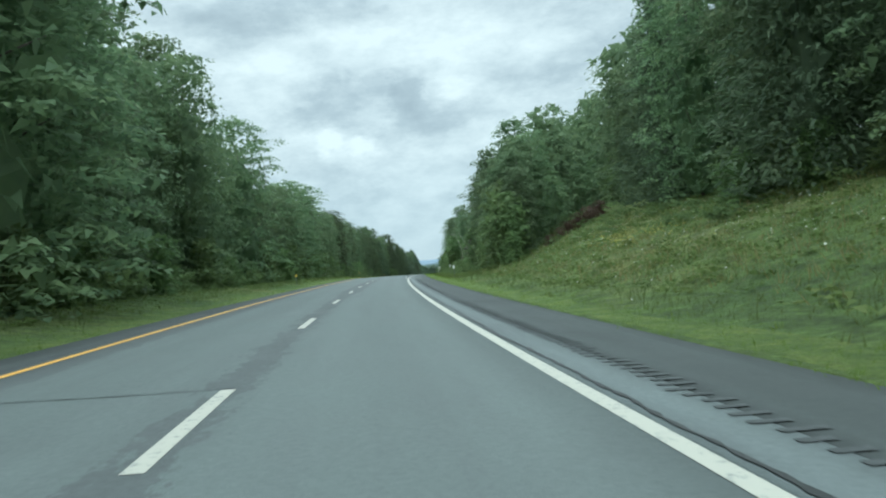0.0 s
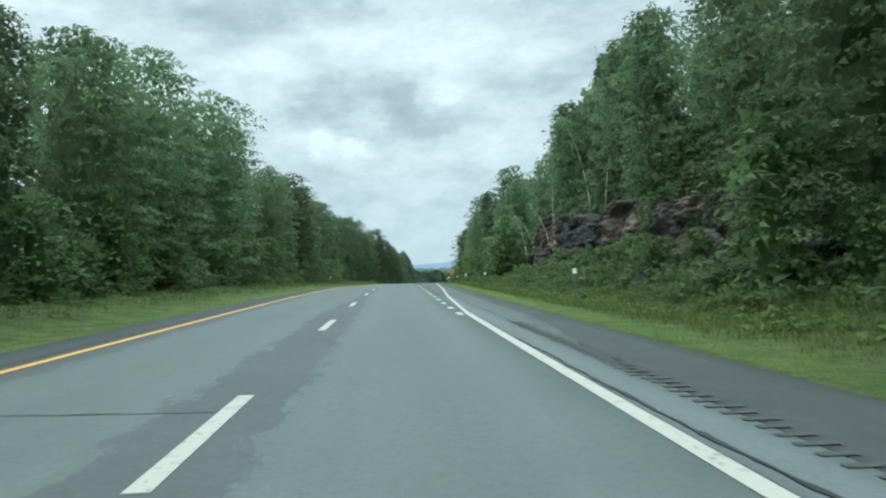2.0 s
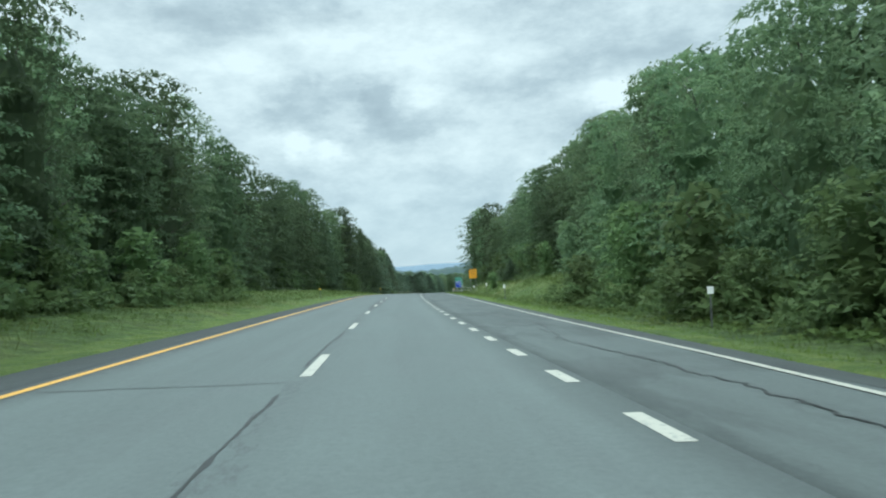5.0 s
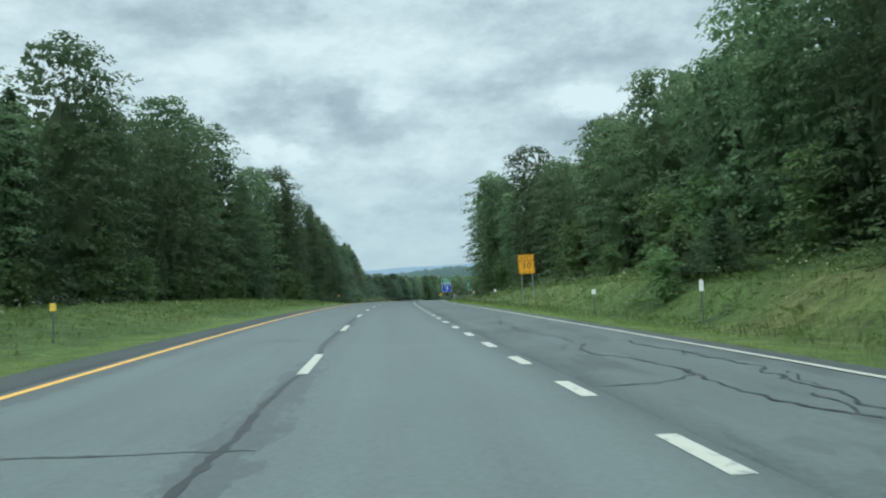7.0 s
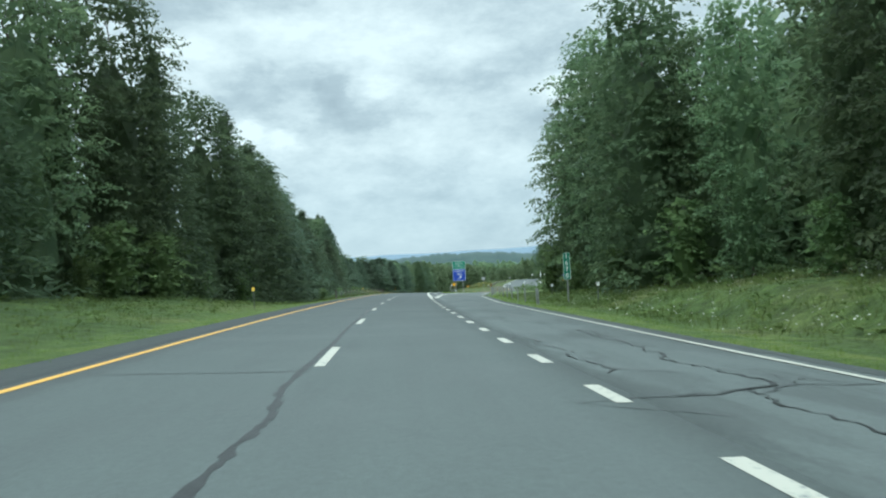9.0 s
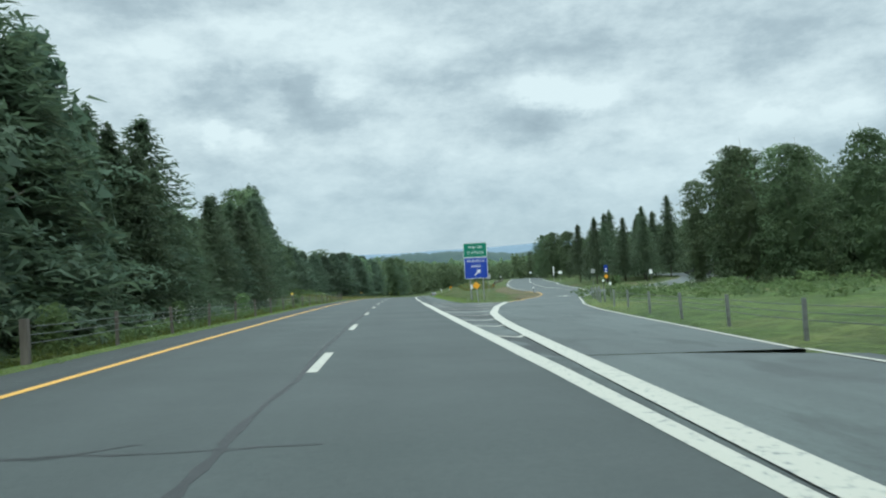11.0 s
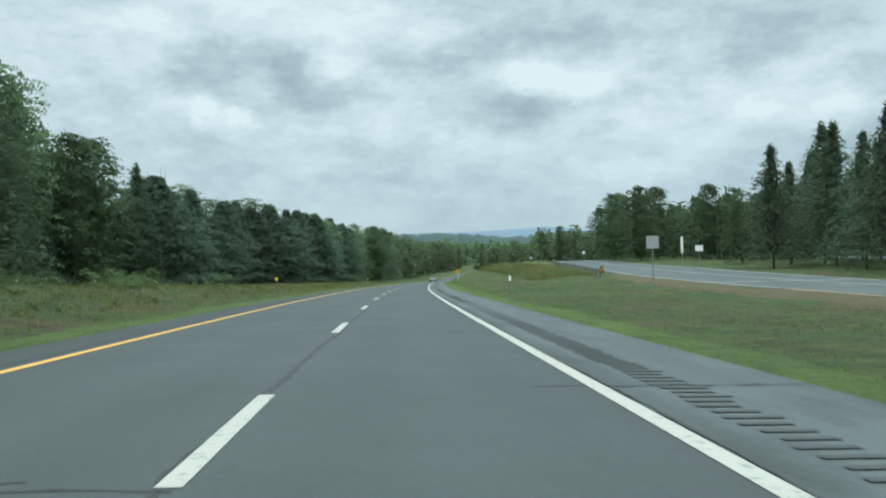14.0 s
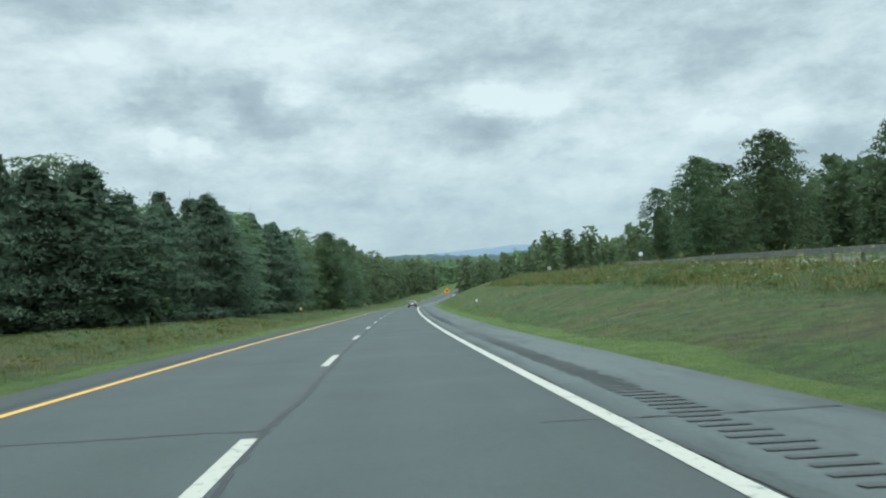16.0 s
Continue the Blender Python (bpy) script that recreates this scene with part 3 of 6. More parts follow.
def build_road():
    ss = np.concatenate([np.arange(-80, 720, 2.0), np.arange(720, 1100, 10.0)])
    road = tagged(new("road", strip("road", ss, -3.95, 3.74, M_ROAD, cols=9, depth=.3)), "weathered grey asphalt carriageway with two lanes", "road", kind="structure")
    tagged(new("road_shoulder_left", strip("shoulder_left", ss, -5.1, -3.97, M_SHOULDER, -.012, 3, depth=.3)), "dark asphalt inner shoulder beside the yellow line", "shoulder", kind="structure")
    s1 = np.arange(-80, 101, 2.0)
    tagged(new("road_shoulder_right", strip("shoulder_right", s1, 4.52, tar_u(s1), M_SHOULDER, -.01, 5, depth=.3)), "dark asphalt outer shoulder with a rumble strip", "shoulder", kind="structure")
    tagged(new("road_shoulder_strip", strip("shoulder_strip", s1, 3.76, 4.5, M_STRIP, -.008, 3, depth=.3)), "pale asphalt strip between edge line and rumble strip", "shoulder", kind="structure")
    s2 = np.arange(100, 349, 1.0)
    tagged(new("exit_lane", strip("exit_lane", s2, 3.76, tar_u(s2), M_RAMP, -.008, 7, depth=.3)), "cracked grey asphalt exit lane", "road", kind="structure")
    s6 = np.arange(70, 101, 1.0)
    rag = np.random.default_rng(8).normal(0, .06, 400)
    tagged(new("shoulder_patch", strip("shoulder_patch", s6, 4.5, np.interp(s6, [70, 82, 100], [4.52, 5.25, 5.4]) + rag[:len(s6)], M_RAMP, -.005, 4)), "pale asphalt patch widening into the exit lane", "shoulder", kind="structure")
    s7 = np.arange(99, 346, .7)
    tagged(new("exit_lane_rim", strip("exit_lane_rim", s7, tar_u(s7) - np.interp(s7, [99, 112, 150, 232, 346], [.7, .75, .5, .35, .3]) + rag[:len(s7)], tar_u(s7) - .01, M_SHOULDER, -.003, 4)), "dark asphalt rim along the exit lane", "shoulder", kind="structure")
    s3 = np.concatenate([np.arange(348, 396.1, .5)])
    tagged(new("gore", strip("gore", s3, 3.76, np.maximum(ramp_l(s3) - .02, 3.8), M_GORE, -.008, 7, height=gore_h, depth=.3)), "dark patched asphalt gore between road and ramp", "road", kind="structure")
    s4 = np.concatenate([[395.9], np.arange(396, 720, 2.0), np.arange(720, 1100, 10.0)])
    tagged(new("road_shoulder_lower", strip("shoulder_lower", s4, 3.76, tar_u(s4), M_RAMP, -.01, 5, depth=.3)), "grey asphalt outer shoulder with a rumble strip", "shoulder", kind="structure")
    s5 = np.concatenate([np.arange(348, 440, 1.0), np.arange(440, 682, 4.0)])
    tagged(new("exit_ramp", strip("exit_ramp", s5, ramp_l(s5), ramp_r(s5), M_RAMP, .0, 13, height=ramp_h, depth=.3)), "grey asphalt exit ramp and truck parking lot", "road", kind="structure")
    a, b = drive_line(120, -3.6), drive_line(120, 3.6)
    w = np.linspace(0, 1, 5)
    S, U = (np.outer(p, 1 - w) + np.outer(q, w) for p, q in zip(a, b))
    me = mesh_from("drive", place(S, U, ramp_h(S, U) + .012).reshape(-1, 3), grid_faces(120, 5), M_RAMP, np.stack([U, S], -1).reshape(-1, 2))
    tagged(new("car_park_drive", me), "grey asphalt drive curving off the ramp between lawns", "road", kind="structure")
    return road


def mown_verge(ss, inner, width, side, seed):
    """A mown strip beside the tar, with a ragged outer edge."""
    rng = np.random.default_rng(seed)
    w = width * (1 + .16 * np.convolve(rng.normal(0, 1, len(ss)), np.ones(5) / 2.2, "same"))
    inner = inner - side * (.04 - rng.normal(0, .025, len(ss)))
    lo, hi = (inner, inner + w) if side > 0 else (inner - w, inner)
    me = strip("mown_verge", ss, lo, hi, M_MOWN, .02, 6, height=lambda S, U: ground_h(S, U) - .06 * (np.abs(U - inner[:, None]) < .02) - .12 * np.clip(np.abs(U - inner[:, None]) / w[:, None] * 4 - 3, 0, 1))
    return tagged(new("verge", me), "bright green mown grass strip beside the asphalt", "verge", kind="structure")


ground = build_ground()
road = build_road()
MS = np.arange(-80, 347, 1.0)
mown_verge(MS, tar_u(MS), 1.5, 1, 1)
MS = np.arange(400, 700, 1.0)
mown_verge(MS, tar_u(MS), 1.6, 1, 2)
MS = np.arange(-80, 700, 1.0)
mown_verge(MS, np.full(len(MS), -5.12), 1.6, -1, 3)


def dry_material():
    k = Mat("dry_mown_grass", .95)
    c = k.ramp(k.noise(.7, 7, .72), [(.3, (.05, .062, .018)), (.45, (.085, .074, .03)), (.6, (.125, .094, .045)), (.75, (.15, .125, .07))])
    f = k.ramp(k.noise(11, 6, .78), [(.3, .5), (.7, 1.4)])
    return k.colour(k.mix(1.0, c, f, "MULTIPLY")).bump(k.noise(16, 6, .75), 1.0, .08).m


M_DRY = dry_material()


# sun-dried grass along the ramp
MS = np.arange(404, 505, .7)
rag = np.convolve(np.random.default_rng(24).normal(0, .5, len(MS)), np.ones(4) / 2, "same")
me = strip("dry_verge", MS, ramp_l(MS) - np.interp(MS, [404, 412, 440, 490, 505], [.5, 2.2, 4.2, 4.6, .8]) + rag, ramp_l(MS) - .03, M_DRY, 0, 7,
           height=lambda S, U: ground_h(S, U) + np.array([-.25, .06, .09, .09, .09, .08, .0]))
tagged(new("verge_dry", me), "sun-dried brownish mown grass along the ramp", "verge", kind="structure")


# ---------------------------------------------------------------- road markings
def band(ss, u, width):
    """A painted line along the road at offset u(s)."""
    ss = np.asarray(ss, float)
    u = np.broadcast_to(u, ss.shape)
    return ss, u - width / 2, u + width / 2


def marking(name, pieces, material, label, lift=.006, height=None):
    meshes = [strip("m", s, lo, hi, material, lift, 2, height) for s, lo, hi in pieces]
    return tagged(new(name, joined(name, meshes)), label, "road marking", kind="structure")


FAR = np.concatenate([np.arange(-80, 700, 2.0), np.arange(700, 1090, 8.0)])
marking("edge_line_yellow", [band(FAR, -3.70, .16)], M_YELLOW, "solid yellow line along the inner shoulder")
marking("edge_line_white", [band(np.arange(-80, 85, 2.0), np.interp(np.arange(-80, 85, 2.0), [-80, 66, 84], [3.62, 3.62, 3.76]), .18), band(np.arange(396, 1090, 2.0), 3.66, .2)], M_WHITE, "solid white line along the outer shoulder")
s_e = np.arange(84, 349, 1.0)
marking("exit_edge_line", [band(s_e, edge_u(s_e), .13)], M_WHITE, "solid white line along the exit lane")
s_r = np.arange(348, 432, 1.0)
marking("ramp_edge_line", [band(s_r, ramp_r(s_r) - .15, .13)], M_WHITE, "solid white line along the exit ramp", .012, ramp_h)
s_g = np.arange(338, 397.1, 1.0)
marking("gore_line_inner", [band(s_g, np.interp(s_g, [338, 346, 397], [3.56, 3.66, 3.66]), np.interp(s_g, [338, 348, 397], [.2, .36, .36]))], M_WHITE, "broad white line at the exit gore")
s_h = np.arange(338, 394, 1.0)
marking("gore_line_outer", [band(s_h, ramp_l(s_h) + .12, .38)], M_WHITE, "broad white line along the ramp side of the gore", .012, ramp_h)
s_y = np.arange(393, 470, 1.0)
marking("ramp_yellow_line", [band(s_y, ramp_l(s_y) + .3, .15)], M_YELLOW, "solid yellow line along the ramp's inner edge", .014, ramp_h)


def painted(name, s, u, width, label):
    """A painted line along any path."""
    s, u = np.asarray(s, float), np.asarray(u, float)
    ds, du = np.gradient(s), np.gradient(u)
    r = np.hypot(ds, du)
    o = np.array([-width / 2, width / 2])
    S, U = s[:, None] - (du / r)[:, None] * o, u[:, None] + (ds / r)[:, None] * o
    me = mesh_from(name, place(S, U, ramp_h(S, U) + .022).reshape(-1, 3), grid_faces(len(s), 2), M_WHITE, np.stack([U, S], -1).reshape(-1, 2))
    return tagged(new(name, me), label, "road marking", kind="structure")


for side, skip in ((3.4, 8), (-3.4, 10)):
    ls, lu = drive_line(120, side)
    painted("drive_edge_line", ls[skip:90], lu[skip:90], .16, "white line along the edge of the car-park drive")
painted("lot_stop_line", np.linspace(480, 477.8, 4), np.linspace(23.4, 33.2, 4), .3, "white line across the truck lane")
s_w = np.arange(444, 640, 4.0)
marking("lot_edge_line", [band(s_w, ramp_r(s_w) - .6, .2), band(np.arange(470, 640, 4.0), ramp_l(np.arange(470, 640, 4.0)) + .4, .2),
                          band(np.arange(455, 600, 4.0), ramp_l(np.arange(455, 600, 4.0)) + 6.5, .15)], M_WHITE, "white lines of the truck parking lot", .014, ramp_h)

# lane dashes: ten feet of paint every forty, each an object of its own
DASH_SHIFT = {4: -.5, 7: -.9, 17: -.6, 18: .2, 29: -.6, 32: -.3, 34: -.5, 37: -.2}
for k in range(-5, 76):
    s0 = 5.25 + 12.192 * k + DASH_SHIFT.get(k, 0)
    me = strip("lane_dash", np.linspace(s0, s0 + 3.5, 4), -.085, .085, M_WHITE, .006)
    tagged(new("lane_dash", me), "white lane dash of worn road paint", "road marking", "lane dashes", "structure")
for k in range(-9, 60):
    s0 = float(np.interp(k, [-9, 0, 27, 28, 31, 37, 45, 49, 60], [83, 114.9, 212.8, 217.9, 228.6, 251.1, 281.5, 297, 337.5]))
    me = strip("exit_dash", np.linspace(s0, s0 + 1.35, 3), 3.41, 3.60, M_WHITE, .006)
    tagged(new("exit_dash", me), "short white dash beside the exit lane", "road marking", "exit lane dashes", "structure")


def chevron(s0):
    l, r = 3.8, float(ramp_l(s0)) + .05
    w, mid = .2 if s0 < 372 else .3, l + (r - l) * .58
    drop = min(1.9, .5 + .25 * (r - l))
    us = np.array([l, mid, r])
    near = np.array([s0, s0 - drop, s0 + .1])
    U = np.repeat(us[None], 2, 0)
    S = np.stack([near, near + w + .15])
    P = place(S, U, gore_h(S, U) + .006)
    return mesh_from("chevron", P.reshape(-1, 3), grid_faces(2, 3), M_WHITE)


for s0 in (353.5, 358.6, 362.9, 367.9, 372.6, 377.8, 383.2, 388.5, 393.4):
    tagged(new("gore_chevron", chevron(s0)), "white painted chevron bar in the gore", "road marking", "gore chevrons", "structure")


def ramp_arrow():
    """A painted lane arrow with a bent head on the ramp."""
    pts = [(-.1, -1.6), (.1, -1.6), (.1, .4), (.5, .4), (0, 1.7), (-.5, .4), (-.1, .4)]
    P = [place(415 + b * 1.3, 19.2 + a * 2.4, ramp_h(np.array(415 + b * 1.3), np.array(19.2 + a * 2.4)) + .02) for a, b in pts]
    me = bpy.data.meshes.new("ramp_arrow")
    me.from_pydata([tuple(p) for p in P], [], [tuple(range(len(P)))])
    me.materials.append(M_WHITE)
    return me


tagged(new("ramp_arrow", ramp_arrow()), "white painted lane arrow on the ramp", "road marking", kind="structure")

# rumble strip: rows of short grooves in the outer shoulder
for name, a, b, lo, hi, rise_h in (("rumble_strip", -10, 80, 4.36, 4.68, bank), ("rumble_strip_lower", 404, 640, 4.35, 4.85, bank), ("rumble_strip_inner", 150, 640, -4.75, -4.35, lambda S, U: bank(S, U) - .012)):
    rng = np.random.default_rng(5)
    pieces = []
    for s0 in np.arange(a, b, .30):
        j = rng.uniform(-.05, .05)
        pieces.append((np.array([s0, s0 + .11]), lo + j, hi + j + rng.uniform(-.06, .08)))
    marking(name, pieces, M_GROOVE, "dark milled grooves of a rumble strip", .002, rise_h)


# ---------------------------------------------------------------- cracks and worn joints
def wander(rng, n, size):
    v = np.cumsum(rng.normal(0, size, n))
    return v - np.linspace(v[0], v[-1], n)


def crack(rng, s0, u0, s1, u1, width, rough_m=.05):
    """A sealed crack as a ribbon from one place to another."""
    n = max(4, int(math.hypot(s1 - s0, (u1 - u0)) / .16))
    S = np.linspace(s0, s1, n) + wander(rng, n, rough_m * .4) + rng.normal(0, rough_m * .2, n)
    U = np.linspace(u0, u1, n) + wander(rng, n, rough_m * .7) + rng.normal(0, rough_m * .3, n)
    d = np.stack([np.gradient(S), np.gradient(U)], -1)
    d /= np.linalg.norm(d, axis=1)[:, None] + 1e-6
    w = width * (.3 + .9 * rng.random(n) ** 1.5)[:, None] / 2
    SS = np.stack([S - d[:, 1] * w[:, 0], S + d[:, 1] * w[:, 0]], 1)
    UU = np.stack([U + d[:, 0] * w[:, 0], U - d[:, 0] * w[:, 0]], 1)
    H = np.where(SS > 394, bank(SS, UU), np.where(UU > ramp_l(SS), ramp_h(SS, UU), bank(SS, UU)))
    P = place(SS, UU, H + .0035)
    return mesh_from("crack", P.reshape(-1, 3), grid_faces(n, 2)[:, ::-1], M_TAR, np.stack([UU, SS], -1).reshape(-1, 2))


def build_cracks():
    rng = np.random.default_rng(11)
    out = []
    # the lane joint, sealed from s = 205 on
    for a in np.arange(196, 640, 9.0):
        off = float(np.interp(a, [196, 260, 290, 390, 450, 500, 640], [-.12, -.1, -.2, -.18, .05, .15, .1]))
        out.append(crack(rng, a, off, a + 9.05, float(np.interp(a + 9, [196, 260, 290, 390, 450, 500, 640], [-.12, -.1, -.2, -.18, .05, .15, .1])), .13, .02))
    for a in (101, 110, 119, 128, 140, 152, 165, 180):
        out.append(crack(rng, a, -.14, a + 10, -.14, .07, .012))
    # cracks across the left lane
    for s0 in (9, 22.5, 38, 54.4, 69, 84, 99, 110, 122, 137, 150, 163, 177, 191, 206.5, 219.6, 233, 247, 260, 272, 285.2, 299, 312, 326, 341, 358.8, 375.5, 391.1, 405, 418.1, 432, 448.8, 453.8, 466, 482, 496.8, 507, 519, 533, 547, 562):
        jag = rng.uniform(-.25, .25)
        out.append(crack(rng, s0, -3.6 + rng.uniform(0, .8), s0 + jag, .35 + rng.uniform(-.6, .4), .075, .05))
        if rng.random() < .35:
            out.append(crack(rng, s0, -1.6, s0 + rng.uniform(-.6, .6), -.9, .05, .06))
    # long cracks in the exit lane
    for path in ([(219, 5.6), (222, 5.25), (223.5, 5.5), (226, 5.05), (231, 5.35), (237, 5.2)], [(219.9, 5.9), (223.5, 6.6), (229, 6.5)], [(222.3, 3.6), (222.3, 4.6), (223.5, 5.5)],
                 [(250, 5.4), (252.7, 5.5), (254.3, 5.75), (260, 5.85), (272, 6.35)], [(250.1, 3.6), (250.1, 6.9)], [(254, 5.7), (258, 4.9), (262, 4.7)],
                 [(279.6, 5.05), (282.2, 5.0), (282.5, 5.64), (284.4, 5.6), (287.3, 5.66), (289.8, 5.7), (293, 5.85)], [(281.5, 3.0), (281.8, 3.7), (282.1, 5.0), (282.5, 5.64), (282.3, 6.8)],
                 [(284, 4.08), (285.1, 4.23), (288, 4.18), (292.2, 3.95)], [(300, 5.4), (306, 5.6), (314, 5.2), (322, 5.8)], [(313, 3.8), (313.4, 7)], [(205, 5.6), (211, 5.4), (219, 5.6)], [(237, 5.2), (244, 5.6), (250, 5.4)],
                 [(207.9, 3.3), (207.4, 4.8), (206.9, 5.6)], [(215.8, 4.1), (215.8, 6.4)], [(201.3, 3.3), (201, 5.2)],
                 [(150, 5.1), (160, 5.3), (172, 5.2), (186, 5.5), (205, 5.6)]):
        for (a, b), (c, d) in zip(path, path[1:]):
            out.append(crack(rng, a, b, c, d, .056, .08))
            if rng.random() < .6:
                f = rng.random()
                e, g = a + (c - a) * f, b + (d - b) * f
                out.append(crack(rng, e, g, e + rng.uniform(-1.5, 2.5), min(7.2, max(3.8, g + rng.uniform(-1.3, 1.3))), .03, .07))
    # a looped seal in the inner lane, and one long crack right across
    loop = [(466.2, .16), (466.2, -.08), (466.35, -.5), (466.55, -1.0), (467.1, -1.34), (467.6, -1.36), (467.85, -1.2), (467.7, -1.0), (467.2, -.93), (466.6, -.66)]
    for (a, b), (c, d) in zip(loop, loop[1:]):
        out.append(crack(rng, a, b, c, d, .09, .01))
    for a, b, c, d in ((37.5, -1.6, 37.4, -.7), (37.6, 2.4, 37.7, 4.6), (112.6, -.7, 112.5, -.4), (112.5, -.4, 113.3, -.3), (113.3, -.3, 114.8, .05)):
        out.append(crack(rng, a, b, c, d, .06, .03))
    # the crack that wanders along the start of the exit lane
    path = [(110, 3.8), (106.4, 3.9), (104.2, 4.09), (102.3, 4.03), (100.7, 3.85), (99.7, 3.95), (98.8, 4.05), (96, 4.1)]
    for (a, b), (c, d) in zip(path, path[1:]):
        out.append(crack(rng, a, b, c, d, .042, .07))
    # across the lower shoulder and the ramp
    for s0 in (420, 436, 451, 466, 481, 496.5, 512, 527):
        out.append(crack(rng, s0, 2.9, s0 + .1, 6.2, .06, .03))
    for s0, a, b in ((352, 5.2, 9), (366, 6, 10.5), (374, 7, 12), (382, 8.2, 13.8), (396, 11, 16.5), (408, 14, 20), (420, 16, 24)):
        out.append(crack(rng, s0, a, s0 + rng.uniform(-2, 2), b, .09, .08))
    # the black seam beside the white line
    for a in np.arange(-40, 84, 8.0):
        out.append(crack(rng, a, 3.86, a + 8.02, 3.86, .07, .012))
    for a in np.arange(404, 640, 8.0):
        out.append(crack(rng, a, 3.82, a + 8.02, 3.82, .05, .012))
    return joined("sealed_cracks", out)


tagged(new("road_cracks", build_cracks()), "black tar-sealed cracks and joints in the asphalt", "road cracks", kind="structure")


# ---------------------------------------------------------------- plants: shapes
def unit(v):
    return v / (np.linalg.norm(v, axis=-1, keepdims=True) + 1e-9)


def leaf_quads(rng, pos, out_dir, length, width, lift=.35, wild=.7):
    """Kite-shaped leaf sprays at pos, facing roughly along out_dir."""
    n = len(pos)
    nor = unit(out_dir * .7 + rng.normal(0, wild, (n, 3)) * .6 + np.array([0, 0, lift]))
    tan = unit(np.cross(nor, rng.normal(0, 1, (n, 3))))
    tan[:, 2] -= .25
    bi = unit(np.cross(nor, tan))
    l = (length * rng.uniform(.6, 1.4, n))[:, None]
    w = (width * rng.uniform(.6, 1.4, n))[:, None]
    v = np.stack([pos - tan * l * .45 - bi * w * .5, pos - tan * l * .3 + bi * w * .55, pos + tan * l * .6 - nor * l * .12], 1)
    return v.reshape(-1, 3), np.arange(n * 3).reshape(-1, 3)


def clump_leaves(rng, centres, sizes, leaves, length, width, squash=.75, lift=.35):
    k = rng.choice(len(centres), leaves, p=sizes ** 2 / (sizes ** 2).sum())
    d = unit(rng.normal(0, 1, (leaves, 3)))
    d[:, 2] = np.where(d[:, 2] < -.35, -d[:, 2], d[:, 2])
    shell = rng.uniform(.55, 1.12, leaves)[:, None]
    pos = centres[k] + d * sizes[k][:, None] * shell * np.array([1, 1, squash])
    return leaf_quads(rng, pos, d, length, width, lift)


def inner_mass(rng, height, radius, low, shape, around=9, share=.26):
    """A lumpy closed form added about the trunk to block sky through the crown."""
    rows_n = around
    hs = low + (.74 - low) * np.linspace(0, 1, rows_n)
    r = np.interp(hs, *shape)[:, None] * radius * share * np.clip(1 + rng.normal(0, .22, (rows_n, around)), .5, 1.5)
    r[0] *= .3
    r[-1] *= .15
    a = np.linspace(0, 2 * np.pi, around, endpoint=False)[None] + rng.normal(0, .1, (rows_n, around))
    z = hs[:, None] * height + rng.normal(0, .015 * height, (rows_n, around))
    p = np.stack([r * np.cos(a), r * np.sin(a), z], -1)
    q = np.roll(p, -1, 1)
    one = np.stack([p[:-1], q[:-1], q[1:]], 2)
    two = np.stack([p[:-1], q[1:], p[1:]], 2)
    return np.concatenate([one.reshape(-1, 3), two.reshape(-1, 3)])


def inner_leaves(rng, height, radius, low, shape, count, leaf, share=.62):
    """The shaded heart of a crown: larger sprays well inside the outer shelves."""
    h = low + (1 - low) * rng.random(count) ** .74 * .96
    r, a = np.interp(h, *shape) * radius * share * np.sqrt(rng.uniform(.1, 1, count)), rng.uniform(0, 2 * np.pi, count)
    pos = np.stack([r * np.cos(a), r * np.sin(a), h * height], -1)
    return leaf_quads(rng, pos, unit(pos * np.array([1, 1, 0]) + 1e-3), leaf, leaf * .9, .2, .8)[0]


def shelf_crown(rng, height, radius, count, leaves, leaf, low, shape, squash=.42, core=950, slim=.85, front=.6, small=.03, large=.054, ragged=(.82, 1.1)):
    """A crown of drooping leafy shelves, fuller on the side (local +x) that stands in the light, round a dense inner mass."""
    h = low + (1 - low) * ((np.arange(count) + rng.random(count)) / count) ** .92
    env = np.interp(h, *shape) * radius
    a = np.where(rng.random(count) < front, rng.normal(0, .95, count), rng.uniform(-np.pi, np.pi, count))
    r = env * np.sqrt(rng.uniform(.2, 1, count)) * rng.uniform(*ragged, count)
    size = np.clip(env * rng.uniform(.3, .62, count), small * height, large * height)
    r = np.maximum(r - size * .55, 0)
    mid = np.stack([r * np.cos(a), r * np.sin(a), h * height - size * squash * 1.1], -1)
    k = rng.choice(count, leaves, p=size ** 1.3 / (size ** 1.3).sum())
    th, rho = rng.uniform(0, 2 * np.pi, leaves), np.sqrt(rng.random(leaves)) * rng.uniform(.85, 1.12, leaves)
    lobes = 1 + .22 * np.sin(th * 3 + k * 1.7) + .14 * np.sin(th * 5 + k * 2.9)
    ring = np.stack([np.cos(th), np.sin(th), 0 * th], -1)
    dome = np.sqrt(np.clip(1 - rho ** 2, 0, 1)) * rng.uniform(.35, 1.0, leaves)
    rise_z = squash * dome - .2 * rho * np.cos(th - a[k]) - .06 * rho + rng.normal(0, .06, leaves)
    pos = mid[k] + ring * (size[k] * rho * lobes)[:, None] + np.stack([0 * th, 0 * th, size[k] * rise_z], -1)
    v, _ = leaf_quads(rng, pos, ring * rho[:, None] * .9, leaf, leaf * slim, .85, .42)
    w = inner_leaves(rng, height, radius, low, shape, core, leaf * 2.0)
    v = np.concatenate([v, w, inner_mass(rng, height, radius, low, shape, 9 if core > 200 else 6)])
    return v, np.arange(len(v)).reshape(-1, 3)


